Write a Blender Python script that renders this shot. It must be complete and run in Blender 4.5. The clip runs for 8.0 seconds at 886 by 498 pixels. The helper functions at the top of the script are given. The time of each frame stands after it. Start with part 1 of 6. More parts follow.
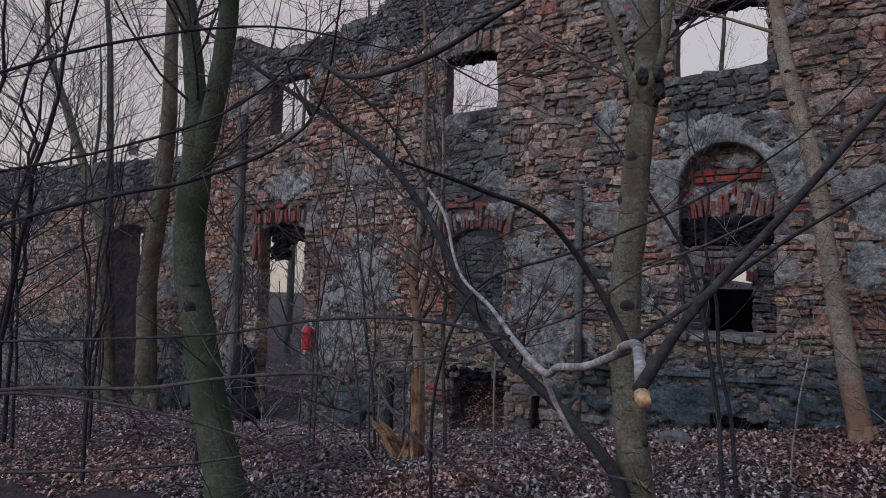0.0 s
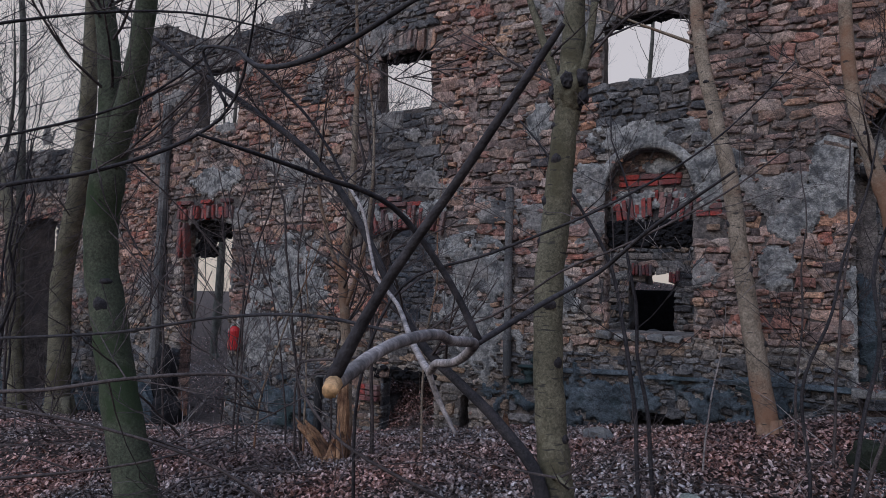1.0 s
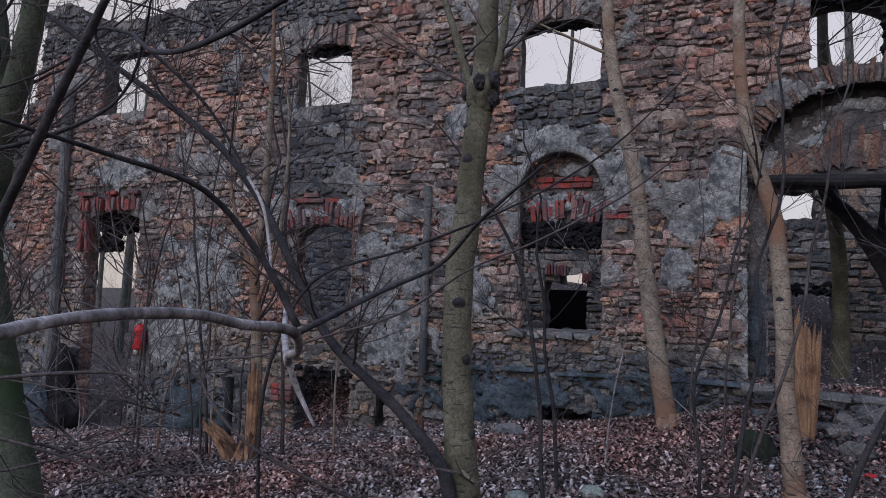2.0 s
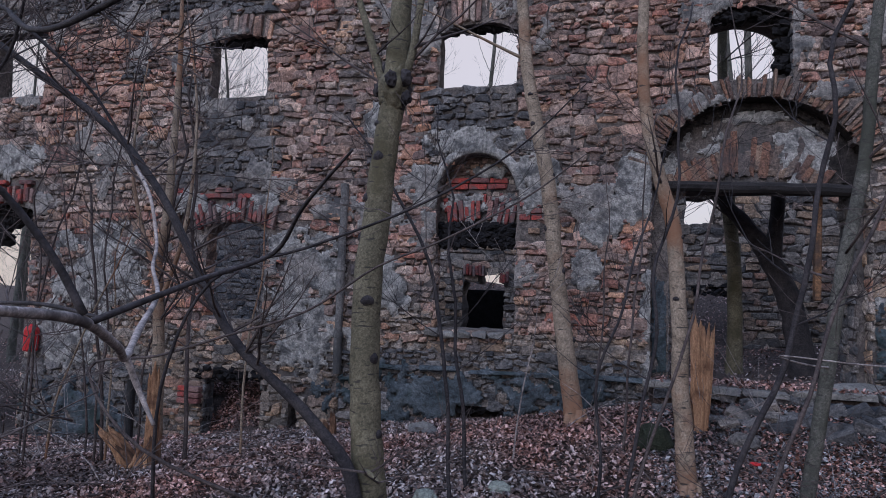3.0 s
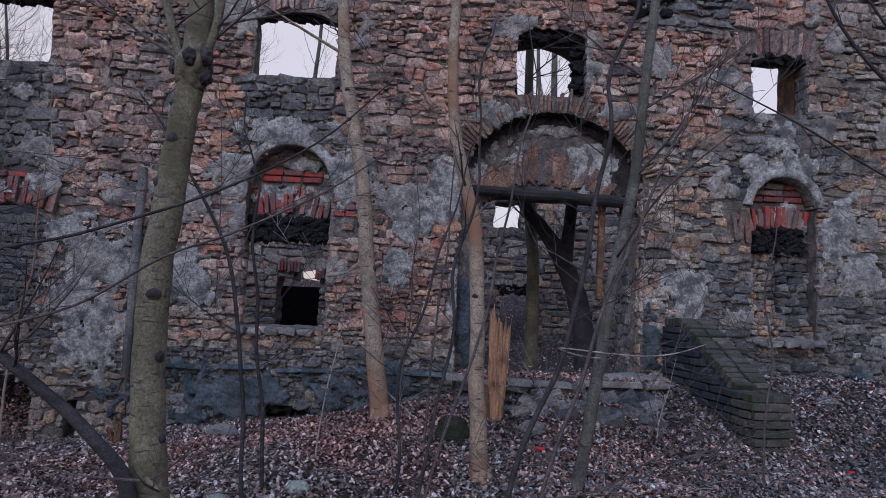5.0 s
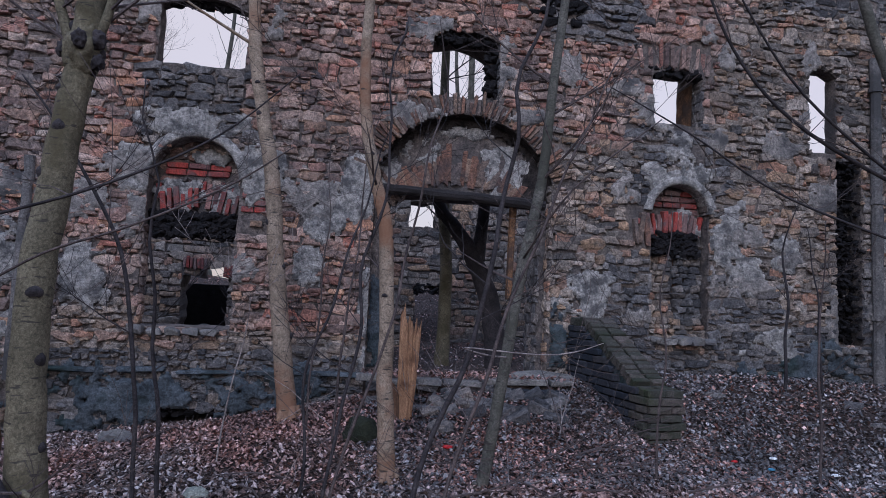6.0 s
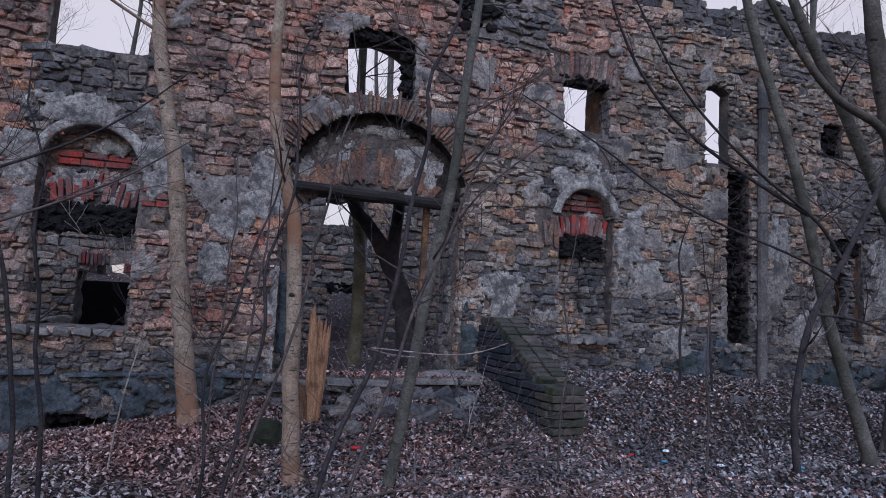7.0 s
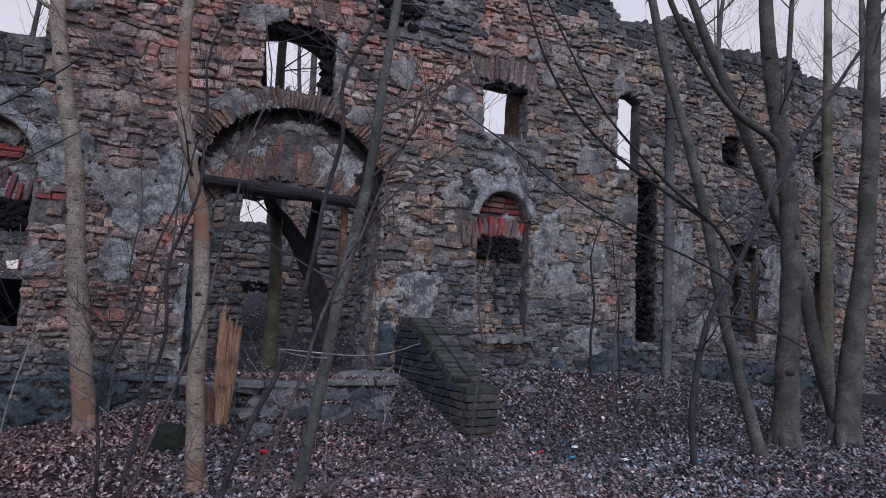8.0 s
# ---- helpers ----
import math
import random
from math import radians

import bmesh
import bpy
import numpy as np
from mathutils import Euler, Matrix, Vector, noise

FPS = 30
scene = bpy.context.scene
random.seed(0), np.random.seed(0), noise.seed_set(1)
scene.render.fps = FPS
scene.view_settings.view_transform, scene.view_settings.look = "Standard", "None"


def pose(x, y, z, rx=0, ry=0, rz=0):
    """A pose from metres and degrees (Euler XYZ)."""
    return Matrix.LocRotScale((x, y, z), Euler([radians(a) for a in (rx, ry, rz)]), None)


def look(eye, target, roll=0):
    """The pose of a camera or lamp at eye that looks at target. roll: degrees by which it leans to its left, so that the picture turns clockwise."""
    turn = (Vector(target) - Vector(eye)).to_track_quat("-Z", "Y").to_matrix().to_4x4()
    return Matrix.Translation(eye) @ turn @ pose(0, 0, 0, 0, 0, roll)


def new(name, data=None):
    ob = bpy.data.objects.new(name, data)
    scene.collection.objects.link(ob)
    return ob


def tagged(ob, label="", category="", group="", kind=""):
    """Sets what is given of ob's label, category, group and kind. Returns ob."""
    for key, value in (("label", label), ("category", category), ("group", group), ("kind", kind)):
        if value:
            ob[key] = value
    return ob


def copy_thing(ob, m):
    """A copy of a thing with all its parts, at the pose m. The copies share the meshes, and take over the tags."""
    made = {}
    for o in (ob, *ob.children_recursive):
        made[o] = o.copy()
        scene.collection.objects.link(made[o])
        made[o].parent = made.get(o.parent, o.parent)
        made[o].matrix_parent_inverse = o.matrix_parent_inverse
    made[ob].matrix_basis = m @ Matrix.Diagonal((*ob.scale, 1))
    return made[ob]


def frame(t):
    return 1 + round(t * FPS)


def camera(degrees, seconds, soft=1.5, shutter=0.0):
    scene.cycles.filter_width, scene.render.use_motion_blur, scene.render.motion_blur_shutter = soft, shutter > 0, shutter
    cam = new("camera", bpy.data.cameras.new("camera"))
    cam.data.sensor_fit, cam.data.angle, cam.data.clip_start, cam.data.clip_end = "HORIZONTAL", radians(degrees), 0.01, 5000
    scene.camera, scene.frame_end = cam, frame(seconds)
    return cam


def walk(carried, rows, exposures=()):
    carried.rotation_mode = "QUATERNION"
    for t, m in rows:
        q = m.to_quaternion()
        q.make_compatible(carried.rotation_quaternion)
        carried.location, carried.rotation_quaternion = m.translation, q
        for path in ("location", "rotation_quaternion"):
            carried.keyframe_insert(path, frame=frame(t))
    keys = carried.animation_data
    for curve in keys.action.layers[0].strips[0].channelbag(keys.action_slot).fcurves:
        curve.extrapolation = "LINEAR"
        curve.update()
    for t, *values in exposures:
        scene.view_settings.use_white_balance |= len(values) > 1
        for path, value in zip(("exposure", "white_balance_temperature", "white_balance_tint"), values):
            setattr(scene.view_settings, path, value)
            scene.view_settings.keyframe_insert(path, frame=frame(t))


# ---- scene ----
cam = camera(70.0, 8.0, soft=0.6)
PATH = [
    (0, (0.676, -7.459, 1.39), (-0.453, -5.814, 1.528), 1.1),
    (0.5, (0.693, -7.431, 1.39), (-0.356, -5.734, 1.529), 1.3),
    (1, (0.722, -7.403, 1.385), (-0.237, -5.654, 1.527), 1.4),
    (1.5, (0.755, -7.39, 1.38), (-0.094, -5.585, 1.523), 1.6),
    (3, (0.873, -7.335, 1.372), (0.36, -5.408, 1.525), 2.0),
    (3.5, (0.9, -7.323, 1.364), (0.527, -5.365, 1.521), 2.1),
    (4, (0.929, -7.31, 1.362), (0.688, -5.331, 1.525), 2.2),
    (4.5, (0.956, -7.303, 1.358), (0.855, -5.312, 1.524), 2.4),
    (6, (1.042, -7.302, 1.369), (1.338, -5.332, 1.546), 2.7),
    (6.5, (1.071, -7.305, 1.372), (1.49, -5.358, 1.555), 2.8),
    (7, (1.104, -7.316, 1.381), (1.651, -5.401, 1.567), 2.9),
    (7.5, (1.146, -7.322, 1.385), (1.814, -5.446, 1.576), 3.0),
    (8, (1.179, -7.333, 1.392), (1.949, -5.498, 1.588), 3.0),
]
walk(cam, [(t, look(eye, target, roll)) for t, eye, target, roll in PATH],
     exposures=[(0, -0.42, 4980, 8), (1.5, -0.25, 4930, 9), (3, -0.07, 4840, 12), (8, -0.04, 4780, 14)])
SKY = 0.9

# ---- light: overcast winter sky, one wide weak sun ----
world = bpy.data.worlds.new("overcast_sky")
scene.world = world
world.use_nodes = True
wn, wl = world.node_tree.nodes, world.node_tree.links
wn.clear()
sky = wn.new("ShaderNodeTexSky")
sky.sky_type = "NISHITA"
sky.sun_disc = False
sky.sun_elevation = radians(28)
sky.sun_rotation = radians(200)
sky.dust_density = 6.0
sky_bg = wn.new("ShaderNodeBackground")
sky_bg.inputs["Strength"].default_value = 0.05
cloud_bg = wn.new("ShaderNodeBackground")
cloud_bg.inputs["Color"].default_value = (0.94, 0.86, 0.91, 1)
cloud_bg.inputs["Strength"].default_value = SKY
cloud_noise = wn.new("ShaderNodeTexNoise")
cloud_noise.inputs["Scale"].default_value = 1.6
cloud_noise.inputs["Detail"].default_value = 4
sky_where = wn.new("ShaderNodeTexCoord")
sky_split = wn.new("ShaderNodeSeparateXYZ")
wl.new(sky_where.outputs["Generated"], sky_split.inputs["Vector"])
cloud_ramp = wn.new("ShaderNodeValToRGB")   # by height: rosy haze low down, cool cloud overhead
cloud_ramp.color_ramp.elements[0].position = 0.42
cloud_ramp.color_ramp.elements[0].color = (1.0, 0.735, 0.50, 1)
cloud_ramp.color_ramp.elements[1].position = 0.75
cloud_ramp.color_ramp.elements[1].color = (0.80, 0.84, 0.92, 1)
wl.new(sky_split.outputs["Z"], cloud_ramp.inputs["Fac"])
cloud_shade = wn.new("ShaderNodeMix")
cloud_shade.data_type = "RGBA"
cloud_shade.blend_type = "MULTIPLY"
cloud_shade.inputs[0].default_value = 0.35
wl.new(cloud_ramp.outputs["Color"], cloud_shade.inputs[6])
wl.new(cloud_noise.outputs["Fac"], cloud_shade.inputs[7])
wl.new(cloud_shade.outputs[2], cloud_bg.inputs["Color"])
sky_add = wn.new("ShaderNodeAddShader")
sky_out = wn.new("ShaderNodeOutputWorld")
wl.new(sky.outputs["Color"], sky_bg.inputs["Color"])
wl.new(sky_bg.outputs["Background"], sky_add.inputs[0])
wl.new(cloud_bg.outputs["Background"], sky_add.inputs[1])
wl.new(sky_add.outputs["Shader"], sky_out.inputs["Surface"])
sun = new("sun", bpy.data.lights.new("sun", "SUN"))
sun.data.energy = 1.2
sun.data.angle = radians(40)
sun.data.color = (1.0, 0.98, 0.96)
sun.matrix_world = look((-3, -9, 12), (0, 0, 2))

# ---- materials ----


def principled(name, rough=0.9):
    m = bpy.data.materials.new(name)
    m.use_nodes = True
    nt = m.node_tree
    b = nt.nodes["Principled BSDF"]
    b.inputs["Roughness"].default_value = rough
    b.inputs["Specular IOR Level"].default_value = 0.25
    return m, nt.nodes, nt.links, b


def noise_tex(n, l, scale, detail=5.0, rough=0.6, vec=None, stretch=None):
    t = n.new("ShaderNodeTexNoise")
    t.inputs["Scale"].default_value = scale
    t.inputs["Detail"].default_value = detail
    t.inputs["Roughness"].default_value = rough
    if vec is None:
        vec = n.new("ShaderNodeNewGeometry").outputs["Position"]
    if stretch:
        mp = n.new("ShaderNodeMapping")
        mp.inputs["Scale"].default_value = stretch
        l.new(vec, mp.inputs["Vector"])
        vec = mp.outputs["Vector"]
    l.new(vec, t.inputs["Vector"])
    return t.outputs["Fac"]


def ramp(n, l, fac, stops, mode="LINEAR"):
    r = n.new("ShaderNodeValToRGB")
    r.color_ramp.interpolation = mode
    e = r.color_ramp.elements
    while len(e) < len(stops):
        e.new(0.5)
    for k, (p, c) in enumerate(stops):
        e[k].position = p
        e[k].color = (*c, 1)
    l.new(fac, r.inputs["Fac"])
    return r.outputs["Color"]


def mixed(n, l, fac, a, b, kind="MIX"):
    m = n.new("ShaderNodeMix")
    m.data_type = "RGBA"
    m.blend_type = kind
    for sock, v in ((m.inputs[0], fac), (m.inputs[6], a), (m.inputs[7], b)):
        if isinstance(v, bpy.types.NodeSocket):
            l.new(v, sock)
        elif isinstance(v, tuple):
            sock.default_value = (*v, 1)
        else:
            sock.default_value = v
    return m.outputs[2]


def piece_random(n, l):
    """A value that differs from piece to piece, be it an object or an island of a mesh."""
    oi = n.new("ShaderNodeObjectInfo")
    ge = n.new("ShaderNodeNewGeometry")
    a = n.new("ShaderNodeMath")
    a.operation = "ADD"
    l.new(oi.outputs["Random"], a.inputs[0])
    l.new(ge.outputs["Random Per Island"], a.inputs[1])
    f = n.new("ShaderNodeMath")
    f.operation = "FRACT"
    l.new(a.outputs[0], f.inputs[0])
    return f.outputs[0]


def bump(n, l, b, height, strength, dist=0.02):
    k = n.new("ShaderNodeBump")
    k.inputs["Strength"].default_value = strength
    k.inputs["Distance"].default_value = dist
    l.new(height, k.inputs["Height"])
    l.new(k.outputs["Normal"], b.inputs["Normal"])


def varied(name, stops, grain=60, stain=1.3, dirt=(0.03, 0.03, 0.035), dirt_amount=0.6, rough=0.92, relief=0.6, stretch=None, dist=0.015, moss=None, tint=None, smear=None):
    """Pieces of stone, brick, leaf: a colour for each piece, grain, and large stains over all."""
    m, n, l, b = principled(name, rough)
    col = ramp(n, l, piece_random(n, l), stops, "LINEAR")
    g = noise_tex(n, l, grain, 6, 0.7, stretch=stretch)
    col = mixed(n, l, 0.8, col, ramp(n, l, g, [(0.36, (0.34, 0.34, 0.35)), (0.64, (1.6, 1.56, 1.54))]), "MULTIPLY")
    fine = noise_tex(n, l, grain * 3.7, 3, 0.7)
    col = mixed(n, l, 0.75, col, ramp(n, l, fine, [(0.36, (0.45, 0.45, 0.46)), (0.64, (1.55, 1.54, 1.52))]), "MULTIPLY")
    mid = noise_tex(n, l, grain / 7, 4, 0.6)
    col = mixed(n, l, ramp(n, l, mid, [(0.5, (0, 0, 0)), (0.7, (0.6, 0.6, 0.6))]), col, dirt)
    if tint:   # broad patches of another hue
        w = noise_tex(n, l, 0.55, 3, 0.5)
        col = mixed(n, l, ramp(n, l, w, [(0.42, (0, 0, 0)), (0.6, (1, 1, 1))]), col, mixed(n, l, 1.0, col, tint, "MULTIPLY"))
    if smear:   # lime washed out of the joints over the stones
        w = noise_tex(n, l, 6.5, 7, 0.72)
        col = mixed(n, l, ramp(n, l, w, [(0.55, (0, 0, 0)), (0.68, (0.6, 0.6, 0.6))]), col, mixed(n, l, 1.0, ramp(n, l, g, [(0.36, (0.5, 0.5, 0.5)), (0.64, (1.3, 1.3, 1.3))]), smear, "MULTIPLY"))
    s = noise_tex(n, l, stain, 7, 0.65)
    amount = dirt_amount
    col = mixed(n, l, ramp(n, l, s, [(0.48, (0, 0, 0)), (0.66, (amount, amount, amount))]), col, dirt)
    if moss:
        ms = noise_tex(n, l, 2.1, 6, 0.6)
        col = mixed(n, l, ramp(n, l, ms, [(0.55, (0, 0, 0)), (0.68, (0.7, 0.7, 0.7))]), col, moss)
    l.new(col, b.inputs["Base Color"])
    bump(n, l, b, g, relief, dist)
    return m


STONE = varied("rubble_stone", [(0.0, (0.37, 0.275, 0.225)), (0.09, (0.21, 0.185, 0.18)), (0.18, (0.52, 0.42, 0.36)), (0.26, (0.12, 0.105, 0.108)), (0.34, (0.31, 0.245, 0.215)), (0.42, (0.40, 0.36, 0.335)),
                                (0.49, (0.33, 0.165, 0.13)), (0.56, (0.22, 0.20, 0.195)), (0.64, (0.46, 0.31, 0.215)), (0.71, (0.16, 0.125, 0.12)), (0.78, (0.36, 0.215, 0.175)), (0.86, (0.54, 0.47, 0.42)), (0.93, (0.085, 0.08, 0.088)), (1.0, (0.34, 0.275, 0.245))],
               grain=22, stain=0.8, dirt=(0.05, 0.047, 0.053), dirt_amount=0.55, relief=1.0, dist=0.05, tint=(1.12, 0.91, 0.84), smear=(0.31, 0.275, 0.255))
GREY_STONE = varied("sooty_grey_stone", [(0.0, (0.12, 0.122, 0.135)), (0.2, (0.22, 0.21, 0.212)), (0.4, (0.06, 0.061, 0.070)), (0.6, (0.165, 0.162, 0.170)), (0.8, (0.25, 0.22, 0.20)), (1.0, (0.09, 0.092, 0.104))],
                    grain=26, stain=0.9, dirt=(0.035, 0.037, 0.045), dirt_amount=0.65, relief=1.0, dist=0.045)
BROWN_STONE = varied("brown_sandstone", [(0.0, (0.34, 0.265, 0.21)), (0.1, (0.19, 0.18, 0.172)), (0.2, (0.48, 0.40, 0.335)), (0.3, (0.105, 0.10, 0.102)), (0.4, (0.30, 0.255, 0.22)), (0.5, (0.39, 0.355, 0.325)),
                                         (0.6, (0.35, 0.205, 0.145)), (0.7, (0.18, 0.162, 0.15)), (0.8, (0.43, 0.30, 0.20)), (0.9, (0.085, 0.083, 0.088)), (1.0, (0.33, 0.285, 0.25))],
                     grain=22, stain=0.8, dirt=(0.045, 0.046, 0.05), dirt_amount=0.55, relief=1.0, dist=0.05, smear=(0.29, 0.27, 0.255))
BRICK = varied("red_brick", [(0.0, (0.20, 0.05, 0.045)), (0.25, (0.32, 0.055, 0.045)), (0.45, (0.10, 0.055, 0.058)), (0.6, (0.24, 0.07, 0.06)), (0.8, (0.24, 0.17, 0.16)), (1.0, (0.15, 0.07, 0.07))],
               grain=60, stain=5.0, dirt=(0.10, 0.085, 0.088), dirt_amount=0.8, relief=0.9, dist=0.015)
DARK_BRICK = varied("weathered_grey_brick", [(0.0, (0.016, 0.021, 0.033)), (0.4, (0.032, 0.035, 0.046)), (0.7, (0.021, 0.025, 0.037)), (1.0, (0.046, 0.045, 0.051))],
                    grain=70, stain=2.0, dirt=(0.014, 0.017, 0.023), dirt_amount=0.6, relief=0.5, dist=0.008)
MOSS_BRICK = varied("mossy_brick", [(0.0, (0.036, 0.037, 0.034)), (0.4, (0.068, 0.063, 0.06)), (0.7, (0.03, 0.034, 0.028)), (1.0, (0.10, 0.085, 0.08))],
                    grain=70, stain=2.5, dirt=(0.022, 0.027, 0.018), dirt_amount=0.8, relief=0.5, dist=0.008, moss=(0.04, 0.05, 0.02))
ROTTEN_LEAF = varied("rotted_grey_leaf", [(0.0, (0.055, 0.052, 0.055)), (0.2, (0.13, 0.122, 0.13)), (0.38, (0.026, 0.027, 0.031)), (0.54, (0.30, 0.285, 0.30)),
                                          (0.68, (0.085, 0.066, 0.064)), (0.84, (0.46, 0.45, 0.48)), (1.0, (0.045, 0.042, 0.046))],
                     grain=60, stain=0.8, dirt=(0.022, 0.025, 0.03), dirt_amount=0.75, rough=0.5, relief=0.3, dist=0.003)
LEAF = varied("dead_leaf", [(0.0, (0.085, 0.055, 0.048)), (0.18, (0.20, 0.14, 0.122)), (0.36, (0.034, 0.029, 0.031)), (0.52, (0.42, 0.355, 0.335)),
                            (0.66, (0.13, 0.078, 0.068)), (0.84, (0.62, 0.57, 0.58)), (1.0, (0.066, 0.050, 0.051))],
              grain=60, stain=0.8, dirt=(0.028, 0.028, 0.034), dirt_amount=0.65, rough=0.5, relief=0.3, dist=0.003, tint=(1.25, 0.88, 0.78))


def surface(name, low, high, scale=3.0, grain=40.0, rough=0.92, relief=0.5, dist=0.02, stain=None, stain_scale=1.0, stretch=None, marks=False):
    m, n, l, b = principled(name, rough)
    a = noise_tex(n, l, scale, 7, 0.65, stretch=stretch)
    col = ramp(n, l, a, [(0.3, low), (0.7, high)])
    g = noise_tex(n, l, grain, 6, 0.7, stretch=stretch)
    col = mixed(n, l, 0.7, col, ramp(n, l, g, [(0.36, (0.38, 0.38, 0.38)), (0.64, (1.55, 1.55, 1.55))]), "MULTIPLY")
    fine = noise_tex(n, l, grain * 3.3, 3, 0.7)
    col = mixed(n, l, 0.6, col, ramp(n, l, fine, [(0.36, (0.5, 0.5, 0.5)), (0.64, (1.5, 1.5, 1.5))]), "MULTIPLY")
    if stain:
        s = noise_tex(n, l, stain_scale, 6, 0.65)
        col = mixed(n, l, ramp(n, l, s, [(0.5, (0, 0, 0)), (0.62, (0.85, 0.85, 0.85))]), col, stain)
    if marks:   # short dark bark pores lying across the stem
        k = noise_tex(n, l, 9, 2, 0.5, stretch=(1, 1, 5))
        col = mixed(n, l, ramp(n, l, k, [(0.64, (0, 0, 0)), (0.69, (0.85, 0.85, 0.85))]), col, (0.03, 0.028, 0.028))
    l.new(col, b.inputs["Base Color"])
    bump(n, l, b, g, relief, dist)
    return m


MORTAR = surface("old_lime_mortar", (0.05, 0.045, 0.046), (0.23, 0.195, 0.18), 6, 34, relief=1.0, dist=0.035, stain=(0.07, 0.066, 0.07), stain_scale=0.9)
POINTING = surface("crumbling_grey_pointing", (0.10, 0.098, 0.10), (0.34, 0.31, 0.295), 9, 30, relief=1.0, dist=0.03, stain=(0.06, 0.06, 0.068), stain_scale=1.7)
PLASTER = surface("weathered_grey_plaster", (0.11, 0.11, 0.116), (0.43, 0.41, 0.395), 13, 34, relief=1.0, dist=0.03, stain=(0.06, 0.06, 0.066), stain_scale=5.5)
PLINTH = surface("damp_cement_render", (0.026, 0.034, 0.044), (0.105, 0.12, 0.14), 4, 26, relief=1.0, dist=0.03, stain=(0.022, 0.036, 0.036), stain_scale=1.3)
SLAB = surface("stone_slab", (0.09, 0.087, 0.086), (0.25, 0.235, 0.225), 6, 50, relief=0.6, stain=(0.09, 0.09, 0.10), stain_scale=3)
# near-black for sooted rubble and for shade painted under the niche lintels
SOOT_SHADE = surface("soot_and_shade_rubble", (0.004, 0.004, 0.006), (0.018, 0.016, 0.019), 8, 50, relief=1.0, dist=0.03)
OCHRE = surface("ochre_limewash", (0.06, 0.036, 0.024), (0.21, 0.115, 0.06), 5, 40, stain=(0.05, 0.035, 0.03), stain_scale=3)
WEDGE = varied("reddish_wedge_stone", [(0.0, (0.15, 0.085, 0.065)), (0.3, (0.21, 0.12, 0.085)), (0.5, (0.11, 0.075, 0.068)), (0.7, (0.26, 0.18, 0.13)), (1.0, (0.14, 0.12, 0.115))], grain=34, stain=2.0, dirt=(0.05, 0.048, 0.055), dirt_amount=0.8, relief=1.0, dist=0.03)
EARTH = surface("leafy_forest_soil", (0.016, 0.013, 0.0135), (0.095, 0.070, 0.064), 15, 60, relief=1.0, dist=0.03)
BARK_GREEN = surface("green_algae_bark", (0.036, 0.042, 0.028), (0.085, 0.088, 0.062), 5, 55, relief=0.7, dist=0.008, stain=(0.028, 0.042, 0.018), stain_scale=2.2)
BARK_PALE = surface("pale_sapling_bark", (0.12, 0.093, 0.07), (0.30, 0.245, 0.195), 7, 60, relief=0.6, dist=0.006, stain=(0.19, 0.10, 0.06), stain_scale=0.9, marks=True)
BARK_OLIVE = surface("olive_smooth_bark", (0.07, 0.064, 0.046), (0.17, 0.152, 0.108), 6, 60, relief=0.6, dist=0.006, stain=(0.06, 0.052, 0.03), stain_scale=1.6, marks=True)
BARK_GREY = surface("grey_bark", (0.046, 0.046, 0.042), (0.13, 0.125, 0.112), 6, 60, relief=0.7, dist=0.008, stain=(0.045, 0.046, 0.038), stain_scale=2.5, marks=True)
BARK_STOUT = surface("grey_brown_bark", (0.04, 0.037, 0.033), (0.115, 0.102, 0.09), 5, 50, relief=0.8, dist=0.01, stain=(0.036, 0.036, 0.027), stain_scale=2.0, marks=True)
BARK_DARK = surface("dark_wet_bark", (0.014, 0.013, 0.017), (0.05, 0.044, 0.048), 9, 70, relief=0.6, dist=0.004)
BARK_WHITE = surface("peeled_pale_twig", (0.15, 0.13, 0.13), (0.37, 0.325, 0.32), 20, 120, relief=0.4, dist=0.002, stain=(0.07, 0.062, 0.066), stain_scale=9)
TWIG = surface("thin_brown_twig", (0.032, 0.027, 0.03), (0.10, 0.08, 0.078), 9, 80, relief=0.2, dist=0.002)
TORN = surface("torn_pale_wood", (0.20, 0.10, 0.055), (0.56, 0.34, 0.20), 4, 60, relief=1.0, dist=0.02, stain=(0.10, 0.05, 0.034), stain_scale=3, stretch=(6, 6, 0.7))
# sooted plaster, darkened further to paint the shade under the portal arch
ARCH_SHADE_SOOT = surface("soot_and_shade_plaster", (0.008, 0.007, 0.008), (0.05, 0.042, 0.04), 9, 40, relief=1.0, dist=0.03)
TORN_DARK = surface("weathered_torn_wood", (0.06, 0.036, 0.026), (0.22, 0.125, 0.08), 5, 60, relief=1.0, dist=0.02, stretch=(6, 6, 0.7))
CUT_WOOD = surface("fresh_cut_wood", (0.36, 0.21, 0.10), (0.60, 0.40, 0.22), 60, 200, relief=0.2, dist=0.001)
CHAR = surface("charred_timber", (0.010, 0.009, 0.011), (0.04, 0.036, 0.038), 5, 60, relief=0.9, dist=0.012, stretch=(0.6, 5, 5))
RED_PLASTIC = surface("red_plastic", (0.30, 0.014, 0.018), (0.42, 0.025, 0.028), 6, 60, rough=0.5, relief=0.1)
PIPE_METAL = surface("grey_cement_pipe", (0.08, 0.08, 0.085), (0.17, 0.16, 0.16), 3, 40, relief=0.5, stain=(0.05, 0.05, 0.054), stain_scale=1.2)
BLACK_METAL = surface("black_cast_iron", (0.010, 0.010, 0.012), (0.025, 0.025, 0.03), 6, 60, rough=0.55, relief=0.4)
